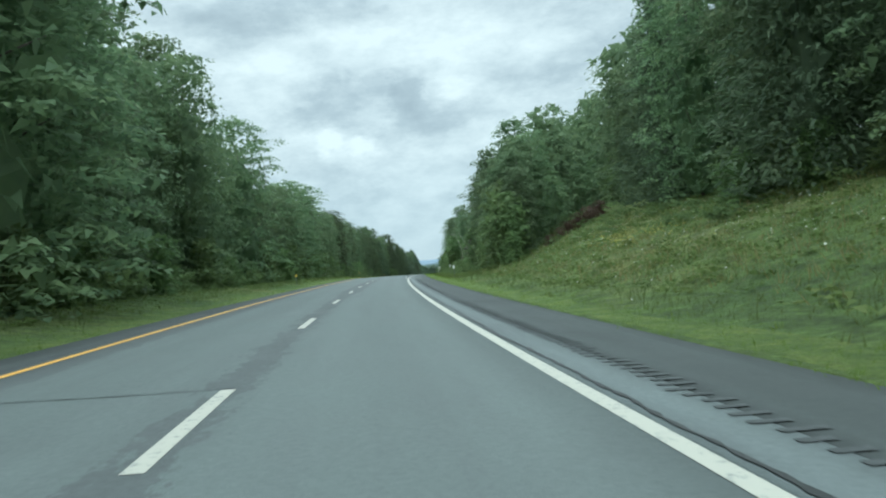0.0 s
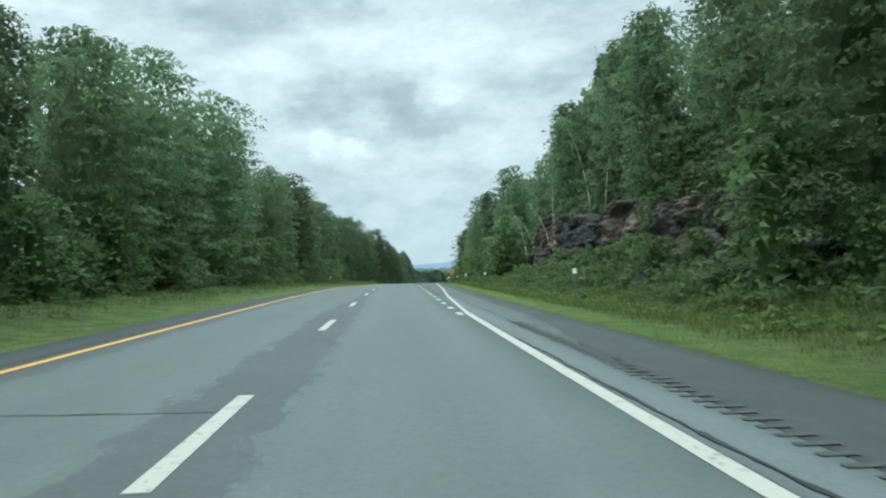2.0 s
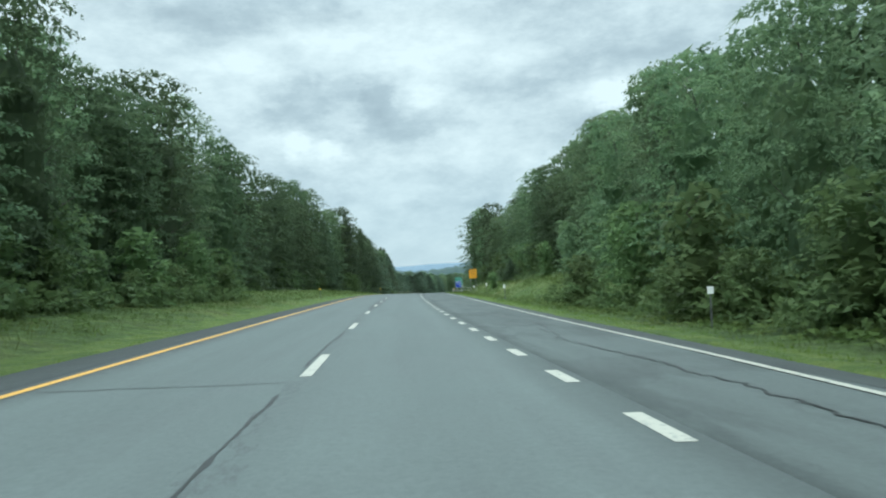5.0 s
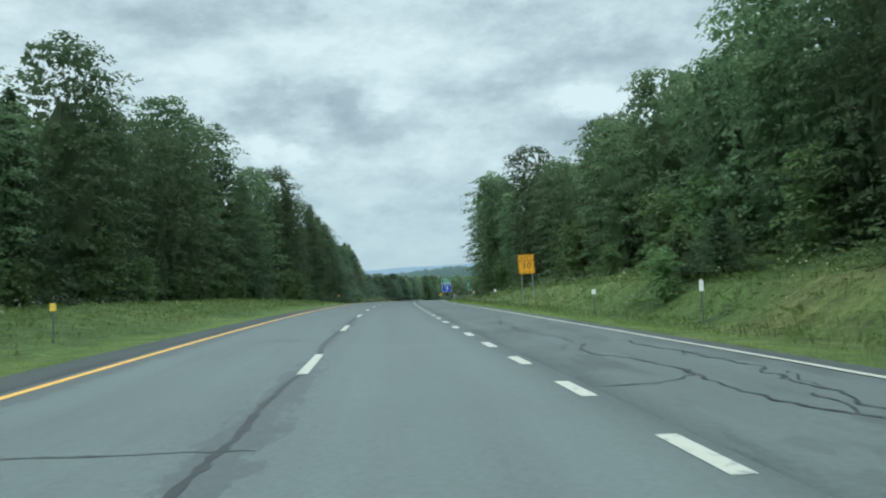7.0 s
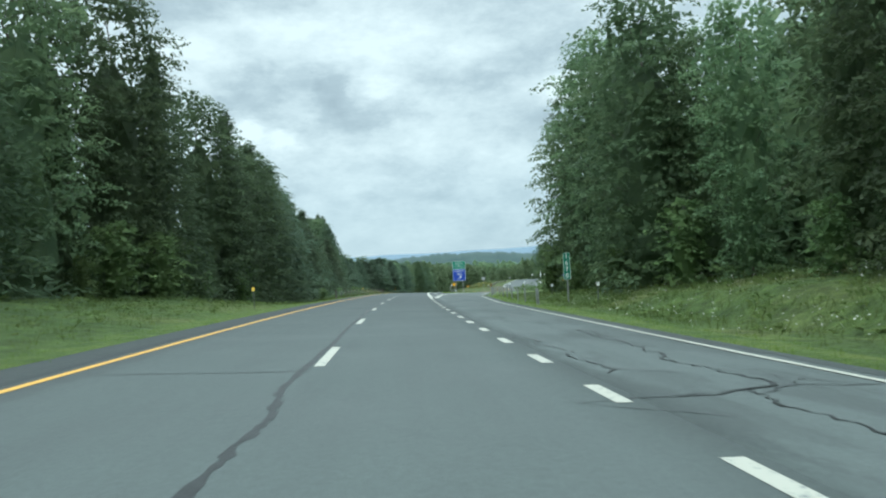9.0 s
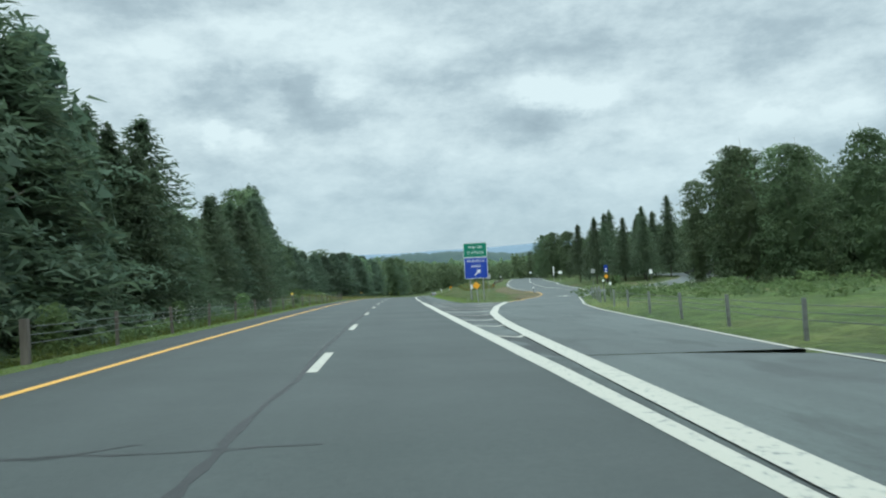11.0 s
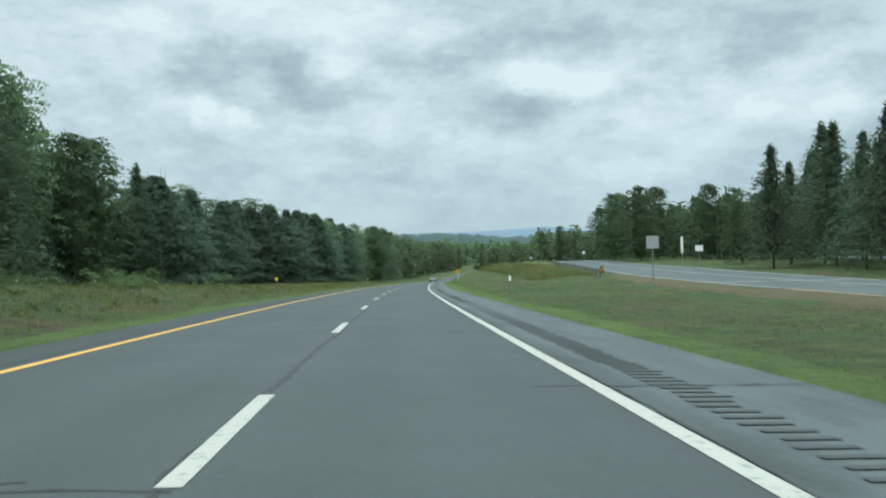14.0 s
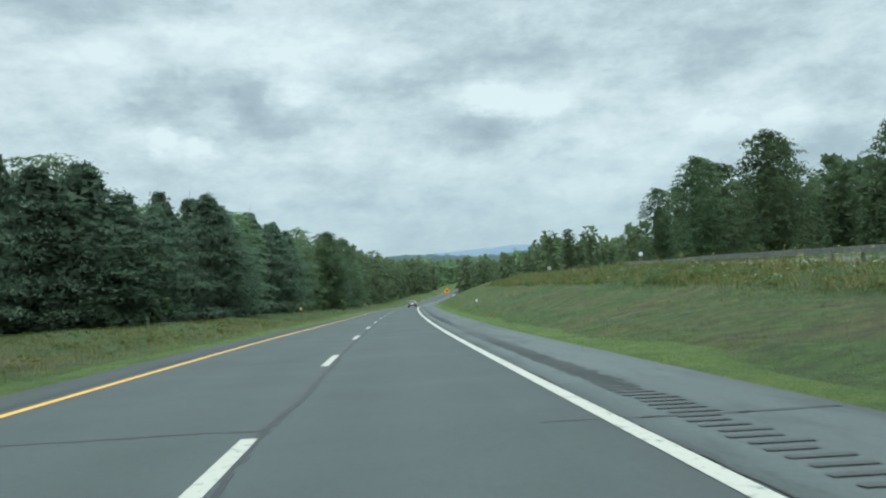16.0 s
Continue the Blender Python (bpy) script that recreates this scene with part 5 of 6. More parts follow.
# ---------------------------------------------------------------- rock cut
def build_rock():
    """A blasted road-cut face: tilted blocks, open joints, ledges and one deep overhang."""
    ss, vv = np.arange(79, 129.1, .095), np.linspace(0, 1, 70)
    S, V = np.meshgrid(ss, vv, indexing="ij")
    U, H = np.zeros(S.shape), np.zeros(S.shape)

    def block(x, y, z):
        """The joint-bounded block that holds a point: a push, and its tilted front."""
        near, cells = noise.voronoi(Vector((x, y, z)))
        c = cells[0]
        a, b, d = (noise.cell(c * 7.3 + Vector((q, q, q))) - .5 for q in (1.1, 5.7, 9.3))
        return a, b * (x - c.x) + .4 * d * (y - c.y), near[1] - near[0]

    for i, s in enumerate(ss):
        env = max(.04, min(1, (s - 79) / 3, (129 - s) / 4))
        top = (float(np.interp(s, [79, 85, 95, 103, 108, 115, 120, 124, 129], [2.4, 3.6, 3.5, 4.3, 3.7, 4.4, 4.9, 3.9, 2.2])) + .5 * noise.noise(Vector((s * .45, 0, 4)))) * env
        for j, v in enumerate(vv):
            h = v * top
            w = Vector((s * .6, h * .9, 1.7))
            x, y = s + .45 * h + .5 * noise.noise(w), h + .10 * s + .4 * noise.noise(w + Vector((9, 0, 0)))
            push, tilt, gap = block(x * .55, y * .3, 3.0)
            push2, tilt2, gap2 = block(x * 1.5, y * .85, 9.0)
            push3, tilt3, gap3 = block(x * 3.0, y * 2.0, 5.0)
            push4, tilt4, gap4 = block(x * 5.5, y * 4.4, 7.0)
            chip = 1.5 if h < 2.2 and s > 108 else .8
            joint = .30 * max(0, 1 - gap * 9) + .16 * max(0, 1 - gap2 * 7) + .1 * max(0, 1 - gap3 * 6)
            hollow = .45 * math.exp(-((h - 1.7 - .25 * math.sin(s * .35)) / .45) ** 2) * (1 if 82 < s < 107 else .25)
            U[i, j] = 12.7 + 1.9 * v + .34 * push + .5 * tilt + .3 * push2 + .4 * tilt2 + chip * (.22 * push3 + .26 * tilt3 + .1 * push4 + .1 * tilt4) + joint + hollow + (1 - env) * 2
            U[i, j] += .05 * noise.fractal(Vector((s * 3, h * 4, 0)), 1, 2, 3)
            H[i, j] = .1 + h
    U[:, -1] += 3.0
    P = place(S, U, H)
    return mesh_from("rock_cut", P.reshape(-1, 3), grid_faces(len(ss), len(vv))[:, ::-1], M_ROCK)


tagged(new("rock_cut", build_rock()), "dark grey-brown blocky rock face beside the verge", "rock face", kind="structure")


def boulder(seed, s, u, size):
    bm = bmesh.new()
    bmesh.ops.create_icosphere(bm, subdivisions=2, radius=1)
    for v in bm.verts:
        v.co *= 1 + .35 * noise.cell(v.co * 1.7 + Vector((seed, 0, 0))) + .15 * noise.noise(v.co * 3 + Vector((0, seed, 0)))
        v.co.z *= .65
    x, y, z = place(s, u, float(ground_h(s, u)) + size * .2)
    ob = new("boulder", from_bm("boulder", bm, M_ROCK))
    ob.matrix_basis = pose(x, y, z, 0, 0, seed * 47) @ Matrix.Diagonal((size, size * 1.2, size, 1))
    return tagged(ob, "broken grey boulder at the foot of the rock face", "boulder", "boulders under the rock face")


for k in range(22):
    boulder(k + 1, 82 + woods.uniform(0, 44), woods.uniform(11.4, 13.0), woods.uniform(.3, .85))


# shrubs at the foot of the rock and rooted in its ledges
for k in range(14):
    tree("young", woods.uniform(129, 140), woods.uniform(11.2, 12.8), woods.uniform(1.6, 3.8), woods.uniform(0, 360), woods.uniform(1.1, 1.5), k)
for k in range(22):
    tree("young", woods.uniform(82, 115), woods.uniform(11.6, 12.9), woods.uniform(1.0, 2.1), woods.uniform(0, 360), woods.uniform(1.1, 1.5), k)
# a bush and two saplings on the slope behind the exit lane
for s, u, h, w in ((241.5, 12.0, 2.1, 1.5), (243, 13.6, 2.4, 1.1), (243, 15.6, 2.2, .9)):
    tree("young", s, u, h, 40 * s, w, int(s))
for k in range(70):
    f = woods.uniform(.1, .98)
    tree("young", woods.uniform(81, 127), 12.8 + 1.9 * f, woods.uniform(.4, 1.4), woods.uniform(0, 360), woods.uniform(1.0, 1.5), k, .2 + 3.6 * f)


def dead_birch(s, u, h0, height, lean):
    bm = bmesh.new()
    a = Vector((0, 0, 0))
    for k in range(4):
        b = a + Vector((lean * (k + 1) * .25, .1 * k, height / 4))
        rod(bm, a, b, .035 * (1 - .2 * k), .035 * (1 - .2 * (k + 1)), 6)
        if k:
            rod(bm, a, a + Vector((.5 - k * .3, .2, .6)), .012, .005, 5)
        a = b
    ob = new("birch_trunk", from_bm("birch_trunk", bm, M_BIRCH, True))
    ob.matrix_basis = road_pose(s, u, h0)
    return tagged(ob, "thin white birch trunk on the rock ledge", "tree trunk", "birch trunks on the ledge")


for s, u, h0, hh, ln in ((118, 13.2, 2.6, 3.2, -.5), (117, 13.4, 2.8, 4.2, .1), (112, 15, 4.3, 6, -.4), (110, 15.5, 4.5, 5, .4), (124, 13.2, 2, 4, -.8), (127, 13, 1.5, 5, -.5)):
    dead_birch(s, u, h0, hh, ln)


# ---------------------------------------------------------------- grass, weeds and flowers
def blades(name, label, spots, material, per, seed):
    """Tufts of grass blades at (s, u, height, spread), joined."""
    rng = np.random.default_rng(seed)
    s, u, h, w = (np.repeat(np.array(c, float), per) for c in zip(*spots))
    n = len(s)
    a = rng.uniform(0, 6.28, n)
    base = place(s, u, ground_h(s, u) - .03)
    base[:, 0] += rng.normal(0, 1, n) * w
    base[:, 1] += rng.normal(0, 1, n) * w
    side = np.stack([np.cos(a), np.sin(a), 0 * a], -1) * (.008 + .016 * h)[:, None]
    tip = base + np.stack([rng.normal(0, .35, n) * h, rng.normal(0, .35, n) * h, h * rng.uniform(.6, 1.2, n)], -1)
    v = np.stack([base - side, base + side, tip], 1).reshape(-1, 3)
    me = mesh_from(name, v, np.arange(len(v)).reshape(-1, 3), material)
    return tagged(new(name, me), label, "grass", kind="stuff")


def spread_spots(rng, n, a, b, lo, hi, h0, h1, w=.12):
    s = rng.uniform(a, b, n)
    out = []
    for x in s:
        base = float(tar_u(np.array(x))) if lo > 0 else -5.1
        u = base + rng.uniform(lo, hi) if lo > 0 else base - rng.uniform(-lo, -hi)
        if u > 0 and x > 345 and u > float(ramp_l(x)) - .6 and u < float(ramp_r(x)) + .5:
            continue
        out.append((x, u, rng.uniform(h0, h1), w))
    return out


gr = np.random.default_rng(41)
mown = spread_spots(gr, 7000, -5, 345, .02, 1.6, .05, .14) + spread_spots(gr, 3500, 394, 600, .02, 2.2, .05, .14) + spread_spots(gr, 5000, -5, 560, -.02, -2.2, .05, .15)
blades("verge_grass", "short bright green mown grass beside the asphalt", mown, M_BLADE_MOWN, 5, 1)
tall = spread_spots(gr, 6500, 0, 90, 1.5, 14, .12, .3, .3) + spread_spots(gr, 5000, 130, 345, 1.6, 9, .15, .4, .3) + spread_spots(gr, 4500, 66, 135, 1.4, 6, .1, .28, .3)
tall += spread_spots(gr, 7000, -5, 345, -1.8, -9, .12, .35, .3)
olive = spread_spots(gr, 2500, 345, 430, -1.0, -8, .2, .5, .3) + spread_spots(gr, 4500, 430, 620, -1.8, -16, .12, .3, .3)
olive += spread_spots(gr, 5000, 400, 620, 2, 11, .06, .16, .3) + spread_spots(gr, 2600, 503, 600, 7.5, 14.5, .2, .6, .35)
blades("meadow_grass", "rough green meadow grass on the verge slopes", tall, M_BLADE, 4, 2)
blades("meadow_grass_lower", "rough olive-green grass on the lower meadow", olive, M_BLADE_OLIVE_DIM, 4, 4)
dry = spread_spots(gr, 900, 395, 620, 5, 13, .08, .2, .3) + spread_spots(gr, 1500, 430, 560, -1.5, -9, .15, .4, .25) + spread_spots(gr, 1500, 0, 80, 3, 13, .2, .4, .25) + spread_spots(gr, 1500, 503, 600, 8, 14.5, .25, .7, .35)
blades("dry_grass", "straw-coloured seeding grass among the green", dry, M_BLADE_DRY, 6, 3)


def flowers(name, label, spots, material, seed, size=.05):
    rng = np.random.default_rng(seed)
    s, u, h, w = (np.array(c, float) for c in zip(*spots))
    n = len(s)
    pos = place(s, u, ground_h(s, u) + h)
    v, f = leaf_quads(rng, pos, np.repeat([[0, 0, 1.0]], n, 0), size, size, 1.0, .5)
    return tagged(new(name, mesh_from(name, v, f, material)), label, "wild flowers", kind="stuff")


def drifts(rng, n, middles, spread_m, h0, h1):
    out = []
    for k in range(n):
        s, u = middles[int(rng.integers(len(middles)))]
        out.append((s + rng.normal(0, spread_m * 2), u + rng.normal(0, spread_m * .6), rng.uniform(h0, h1), 0))
    return out


white = drifts(gr, 900, [(18, 13), (26, 14), (32, 14.5), (38, 13), (12, 13), (45, 14), (50, 12)], 3.4, .25, .5)
white += drifts(gr, 1100, [(252, 13.5), (258, 14.5), (264, 13), (269, 14), (275, 13), (281, 13)], 3.6, .25, .5)
white += drifts(gr, 900, [(225, 14), (232, 16), (238, 15), (285, 12), (291, 11.8), (296, 13), (302, 12.4), (310, 12)], 3.4, .25, .55)
white += drifts(gr, 700, [(236, -13), (246, -14), (252, -12), (120, -10.5), (112, -10), (455, -12), (470, -14)], 2.5, .3, .6)
white += drifts(gr, 350, [(376, 19), (384, 21), (390, 24), (398, 26)], 1.6, .6, 1.2) + drifts(gr, 400, [(366, -7.5), (376, -7.2), (388, -7.4), (400, -7.2)], 1.8, .5, 1.1)
white += drifts(gr, 420, [(510, 15.5), (518, 16.5), (528, 17), (540, 17.5), (555, 18)], 3.0, .35, .8)
white += drifts(gr, 380, [(112, -10.6), (118, -11), (124, -11.2), (106, -10.8)], 2.2, .5, 1.1)
flowers("white_flowers", "scattered white wild flowers in the tall grass", white, M_FLOWER, 51, .045)
gold = drifts(gr, 520, [(33, 13), (36, 13.2), (30, 12.8)], 1.0, .3, .55) + drifts(gr, 800, [(512, 16.5), (514, 17), (516, 17.4), (520, 17.5), (528, 18), (540, 18.5), (552, 19)], 2.2, .4, .95)
flowers("goldenrod", "yellow goldenrod among the bank's grass", gold, M_GOLD, 52, .05)

weeds = []
for a, b, side, n, lo, hi, h0, h1 in ((-5, 215, -1, 420, -10.0, -13.5, .5, 1.6), (66, 135, 1, 330, 9.6, 12.2, .3, .75), (135, 198, 1, 220, 10, 13, .5, 1.4), (225, 345, 1, 120, 14, 18, .4, 1.0), (352, 425, -1, 150, -7.2, -10.5, .3, .8), (440, 500, -1, 60, -12, -20, .4, 1.1), (2, 70, 1, 90, 14, 19, .3, 1.0), (503, 600, 1, 170, 14.5, 20.5, .25, .75), (365, 410, 1, 120, 19, 30, .4, 1.3), (82, 119, 1, 150, 10.9, 12.7, .6, 1.3)):
    for k in range(n):
        weeds.append((woods.uniform(a, b), woods.uniform(min(lo, hi), max(lo, hi)), woods.uniform(h0, h1)))


def build_weeds():
    rng = np.random.default_rng(61)
    vs = []
    protos = []
    for k in range(5):
        c = np.stack([rng.normal(0, .3, 7), rng.normal(0, .3, 7), rng.uniform(.15, .85, 7)], -1)
        protos.append(clump_leaves(rng, c, np.full(7, .28), 75, .18, .13, .9)[0])
    for s, u, h in weeds:
        x, y, z = place(s, u, float(ground_h(s, u)) - .05)
        pv = protos[int(rng.integers(5))]
        v = pv * np.array([h * rng.uniform(.9, 1.6), h * rng.uniform(.9, 1.6), h])
        vs.append(v + np.array([x, y, z]))
    v = np.concatenate(vs)
    return mesh_from("weeds", v, np.arange(len(v)).reshape(-1, 3), M_SHRUB)


tagged(new("weeds", build_weeds()), "leafy green weeds and brambles below the trees", "undergrowth", kind="stuff")


def build_forbs(name, spans, material, seed):
    """Low broad-leaved herbs and tussocks that make the verge slopes lumpy."""
    rng = np.random.default_rng(seed)
    protos = []
    for k in range(6):
        c = np.stack([rng.normal(0, .42, 5), rng.normal(0, .42, 5), rng.uniform(.2, .7, 5)], -1)
        protos.append(clump_leaves(rng, c, np.full(5, .34), 15, .4, .24, .8, .6)[0])
    vs = []
    for a, b, lo, hi, n in spans:
        for k in range(n):
            s, u = rng.uniform(a, b), rng.uniform(lo, hi)
            if s > 345 and ramp_l(s) - .6 < u < ramp_r(s) + .5:
                continue
            x, y, z = place(s, u, float(ground_h(s, u)) - .03)
            h = rng.uniform(.1, .34) * (.6 if 410 < s and 0 < u < 13 else 1)
            w = h * rng.uniform(1.0, 2.0)
            vs.append(protos[int(rng.integers(6))] * np.array([w, w, h]) + np.array([x, y, z]))
    v = np.concatenate(vs)
    me = mesh_from(name, v, np.arange(len(v)).reshape(-1, 3), material)
    return tagged(new(name, me), "low green herbs and tussocks on the verge slopes", "undergrowth", kind="stuff")


build_forbs("verge_herbs", ((-5, 78, 8.4, 20, 2300), (66, 136, 8.6, 11.8, 700), (136, 205, 9.2, 12.5, 700), (200, 345, 9.8, 18, 1900), (-5, 215, -12.5, -7.4, 1300), (215, 345, -16, -7.5, 1200)), M_BLADE, 63)
build_forbs("meadow_herbs", ((432, 560, -19, -7.5, 900), (352, 430, -9.5, -6, 500), (503, 600, 14, 19, 400)), M_BLADE_OLIVE_DIM, 64)


# ---------------------------------------------------------------- distance
def ridge(name, label, dist, a0, a1, base, peak, seed, material, step=.25):
    """A far ridge line, seen between the bearings a0 and a1 (degrees right of the start's heading)."""
    az = np.arange(a0, a1, step)
    top = []
    for a in az:
        f = noise.fractal(Vector((a * .12, seed, 0)), 1, 2, 2)
        rough_t = (noise.noise(Vector((a * 2.6, seed, 3))) * .12 + noise.noise(Vector((a * 7, seed, 6))) * .08) * (step < 1)
        top.append(base + peak * (.74 + .28 * f + rough_t))
    rows_p = []
    for k, (back_m, share) in enumerate(((0, 0), (60, .55), (160, .9), (300, 1.0), (900, .6))):
        r = dist + back_m
        rows_p.append(np.stack([60 + r * np.sin(np.radians(az)), 300 + r * np.cos(np.radians(az)), base - 40 + (np.array(top) - base + 40) * share], -1))
    P = np.stack(rows_p, 1)
    me = mesh_from(name, P.reshape(-1, 3), grid_faces(len(az), len(rows_p))[:, ::-1], material, smooth=True)
    return tagged(new(name, me), label, "hills", kind="structure")


def hill_material(name, a, b):
    k = Mat(name, 1.0)
    return k.colour(k.ramp(k.noise(.02, 6, .7), [(.35, a), (.65, b)])).m


# the blue haze of distance is put into both base colours
M_HILL = hill_material("forest_far", (.036, .062, .06), (.052, .082, .074))
M_HAZE = hill_material("mountain_far_haze", (.15, .205, .26), (.165, .22, .275))
ridge("backdrop_forest_ridge", "dark forested ridge in the distance", 1500, -60, 75, 4, 44, 2.0, M_HILL)
ridge("backdrop_mountains", "mountains on the horizon with blue haze in their colour", 3600, -60, 75, 5, 125, 8.0, M_HAZE, 1.5)


# ---------------------------------------------------------------- signs and posts
def plate(w, h, r, depth, seg=4):
    """A flat panel with rounded corners, facing -y, its middle at the origin."""
    bm = bmesh.new()
    ring = []
    for cx, cz, a0 in ((w / 2 - r, h / 2 - r, 0), (-w / 2 + r, h / 2 - r, 90), (-w / 2 + r, -h / 2 + r, 180), (w / 2 - r, -h / 2 + r, 270)):
        for k in range(seg + 1):
            a = radians(a0 + 90 * k / seg)
            ring.append(bm.verts.new((cx + r * math.cos(a), 0, cz + r * math.sin(a))))
    f = bm.faces.new(ring)
    ext = bmesh.ops.extrude_face_region(bm, geom=[f])
    bmesh.ops.translate(bm, vec=(0, depth, 0), verts=[v for v in ext["geom"] if isinstance(v, bmesh.types.BMVert)])
    bmesh.ops.recalc_face_normals(bm, faces=bm.faces)
    return bm


def frame_ring(w, h, r, line, depth=.003):
    """A border line with rounded corners."""
    bm = bmesh.new()
    rings = []
    for inset in (0, line):
        ring = []
        rr = max(r - inset, .005)
        for cx, cz, a0 in ((w / 2 - r, h / 2 - r, 0), (-w / 2 + r, h / 2 - r, 90), (-w / 2 + r, -h / 2 + r, 180), (w / 2 - r, -h / 2 + r, 270)):
            for k in range(5):
                a = radians(a0 + 22.5 * k)
                ring.append(bm.verts.new((cx + rr * math.cos(a), 0, cz + rr * math.sin(a))))
        rings.append(ring)
    n = len(rings[0])
    for k in range(n):
        bm.faces.new((rings[0][k], rings[0][(k + 1) % n], rings[1][(k + 1) % n], rings[1][k]))
    bmesh.ops.recalc_face_normals(bm, faces=bm.faces)
    return bm


def lettering(text, height, material, squeeze=1.0):
    """Capital letters of that height, facing -y, middle at the origin."""
    c = bpy.data.curves.new("lettering", "FONT")
    c.body, c.align_x, c.align_y, c.size, c.extrude, c.offset = text, "CENTER", "CENTER", height / .7, .002, -height * .004
    c.space_character = 1.12
    ob = bpy.data.objects.new("lettering", c)
    me = bpy.data.meshes.new_from_object(ob)
    bpy.data.objects.remove(ob)
    me.transform(Matrix.Diagonal((squeeze, 1, 1, 1)))
    me.transform(Matrix.Rotation(radians(90), 4, "X"))
    me.materials.clear()
    me.materials.append(material)
    return me


def polygon(points, material, depth=.004):
    bm = bmesh.new()
    f = bm.faces.new([bm.verts.new((x, 0, z)) for x, z in points])
    ext = bmesh.ops.extrude_face_region(bm, geom=[f])
    bmesh.ops.translate(bm, vec=(0, depth, 0), verts=[v for v in ext["geom"] if isinstance(v, bmesh.types.BMVert)])
    bmesh.ops.recalc_face_normals(bm, faces=bm.faces)
    return from_bm("shape", bm, material)


def off(x, y, z):
    return Matrix.Translation((x, y, z))


def u_post(height, width=.06):
    """A flanged channel post standing on the ground."""
    bm = bmesh.new()
    box(bm, 0, 0, height / 2 - .15, width, .012, height + .3)
    box(bm, -width / 2, .018, height / 2 - .15, .01, .036, height + .3)
    box(bm, width / 2, .018, height / 2 - .15, .01, .036, height + .3)
    return from_bm("post", bm, M_STEEL)


def weigh_sign():
    s, u, w, h = 407.85, 9.25, 2.26, 3.45
    g = float(ground_h(s, u))
    low = 1.72 - g
    root = thing("road_sign", road_pose(s, u, g, -3), "tall green and blue guide sign on two steel posts", "road sign")
    mid = low + h / 2
    green_h = h * .405
    bm = plate(w, green_h, .10, .02)
    part("panel_upper", from_bm("panel", bm, M_SIGN_GREEN), root, "green upper panel", off(0, -.06, low + h - green_h / 2))
    bm = plate(w, h - green_h - .008, .14, .02)
    part("panel_lower", from_bm("panel", bm, M_SIGN_BLUE), root, "blue lower panel", off(0, -.06, low + (h - green_h - .008) / 2))
    part("border_upper", from_bm("border", frame_ring(w - .02, green_h - .02, .10, .035), M_SIGN_WHITE), root, "white border", off(0, -.064, low + h - green_h / 2))
    part("border_lower", from_bm("border", frame_ring(w - .02, h - green_h - .028, .14, .035), M_SIGN_WHITE), root, "white border", off(0, -.064, low + (h - green_h - .008) / 2))
    for text, z, size in (("WEIGH", 3.02, .25), ("STATION", 2.50, .25), ("PARKING", 1.70, .25), ("AREA", 1.18, .25)):
        part("lettering", lettering(text, size, M_SIGN_WHITE, 1.02 if len(text) > 5 else 1.1), root, "white capital letters", off(0, -.066, low + z))
    arrow = [(-.30, -.22), (-.22, -.30), (.10, .02), (.22, -.10), (.30, .30), (-.10, .22), (.02, .10)]
    part("arrow", polygon(arrow, M_SIGN_WHITE), root, "white arrow pointing up to the ramp", off(.12, -.066, low + .58))
    for x in (-.62, .62):
        bm = bmesh.new()
        box(bm, 0, 0, 0, .11, .012, low + h * .9)
        box(bm, 0, .05, 0, .012, .1, low + h * .9)
        box(bm, 0, .10, 0, .11, .012, low + h * .9)
        part("post", from_bm("post", bm, M_STEEL), root, "", off(x, -.02, (low + h * .9) / 2 - .2))
    for z in (.4, 1.2, 2.2, 3.1):
        bm = bmesh.new()
        box(bm, 0, 0, 0, w * .95, .03, .06)
        part("brace", from_bm("brace", bm, M_SIGN_BACK), root, "", off(0, -.024, low + z))


weigh_sign()


def exit_sign():
    s, u, w, h = 267, 11.32, 1.14, 1.40
    g = float(ground_h(s, u))
    low = 1.76 - g
    root = thing("exit_speed_sign", road_pose(s, u, g, -3), "yellow exit speed sign with black lettering on two posts", "road sign")
    part("panel", from_bm("panel", plate(w, h * .32 - .01, .05, .015), M_SIGN_YELLOW), root, "yellow upper panel", off(0, -.04, low + h * .84))
    part("panel", from_bm("panel", plate(w, h * .68 - .01, .05, .015), M_SIGN_YELLOW), root, "yellow lower panel", off(0, -.04, low + h * .34))
    part("border", from_bm("border", frame_ring(w - .05, h * .32 - .06, .04, .025), M_BLACK), root, "", off(0, -.043, low + h * .84))
    part("border", from_bm("border", frame_ring(w - .05, h * .68 - .06, .04, .025), M_BLACK), root, "", off(0, -.043, low + h * .34))
    part("lettering", lettering("EXIT", .24, M_BLACK), root, "black letters", off(0, -.045, low + h * .84))
    part("lettering", lettering("30", .42, M_BLACK, 1.1), root, "black numerals", off(0, -.045, low + h * .42))
    part("lettering", lettering("M P H", .13, M_BLACK), root, "black letters", off(0, -.045, low + h * .12))
    for x in (-.38, .38):
        part("post", u_post(low + h * .95), root, "", off(x, 0, 0))


exit_sign()


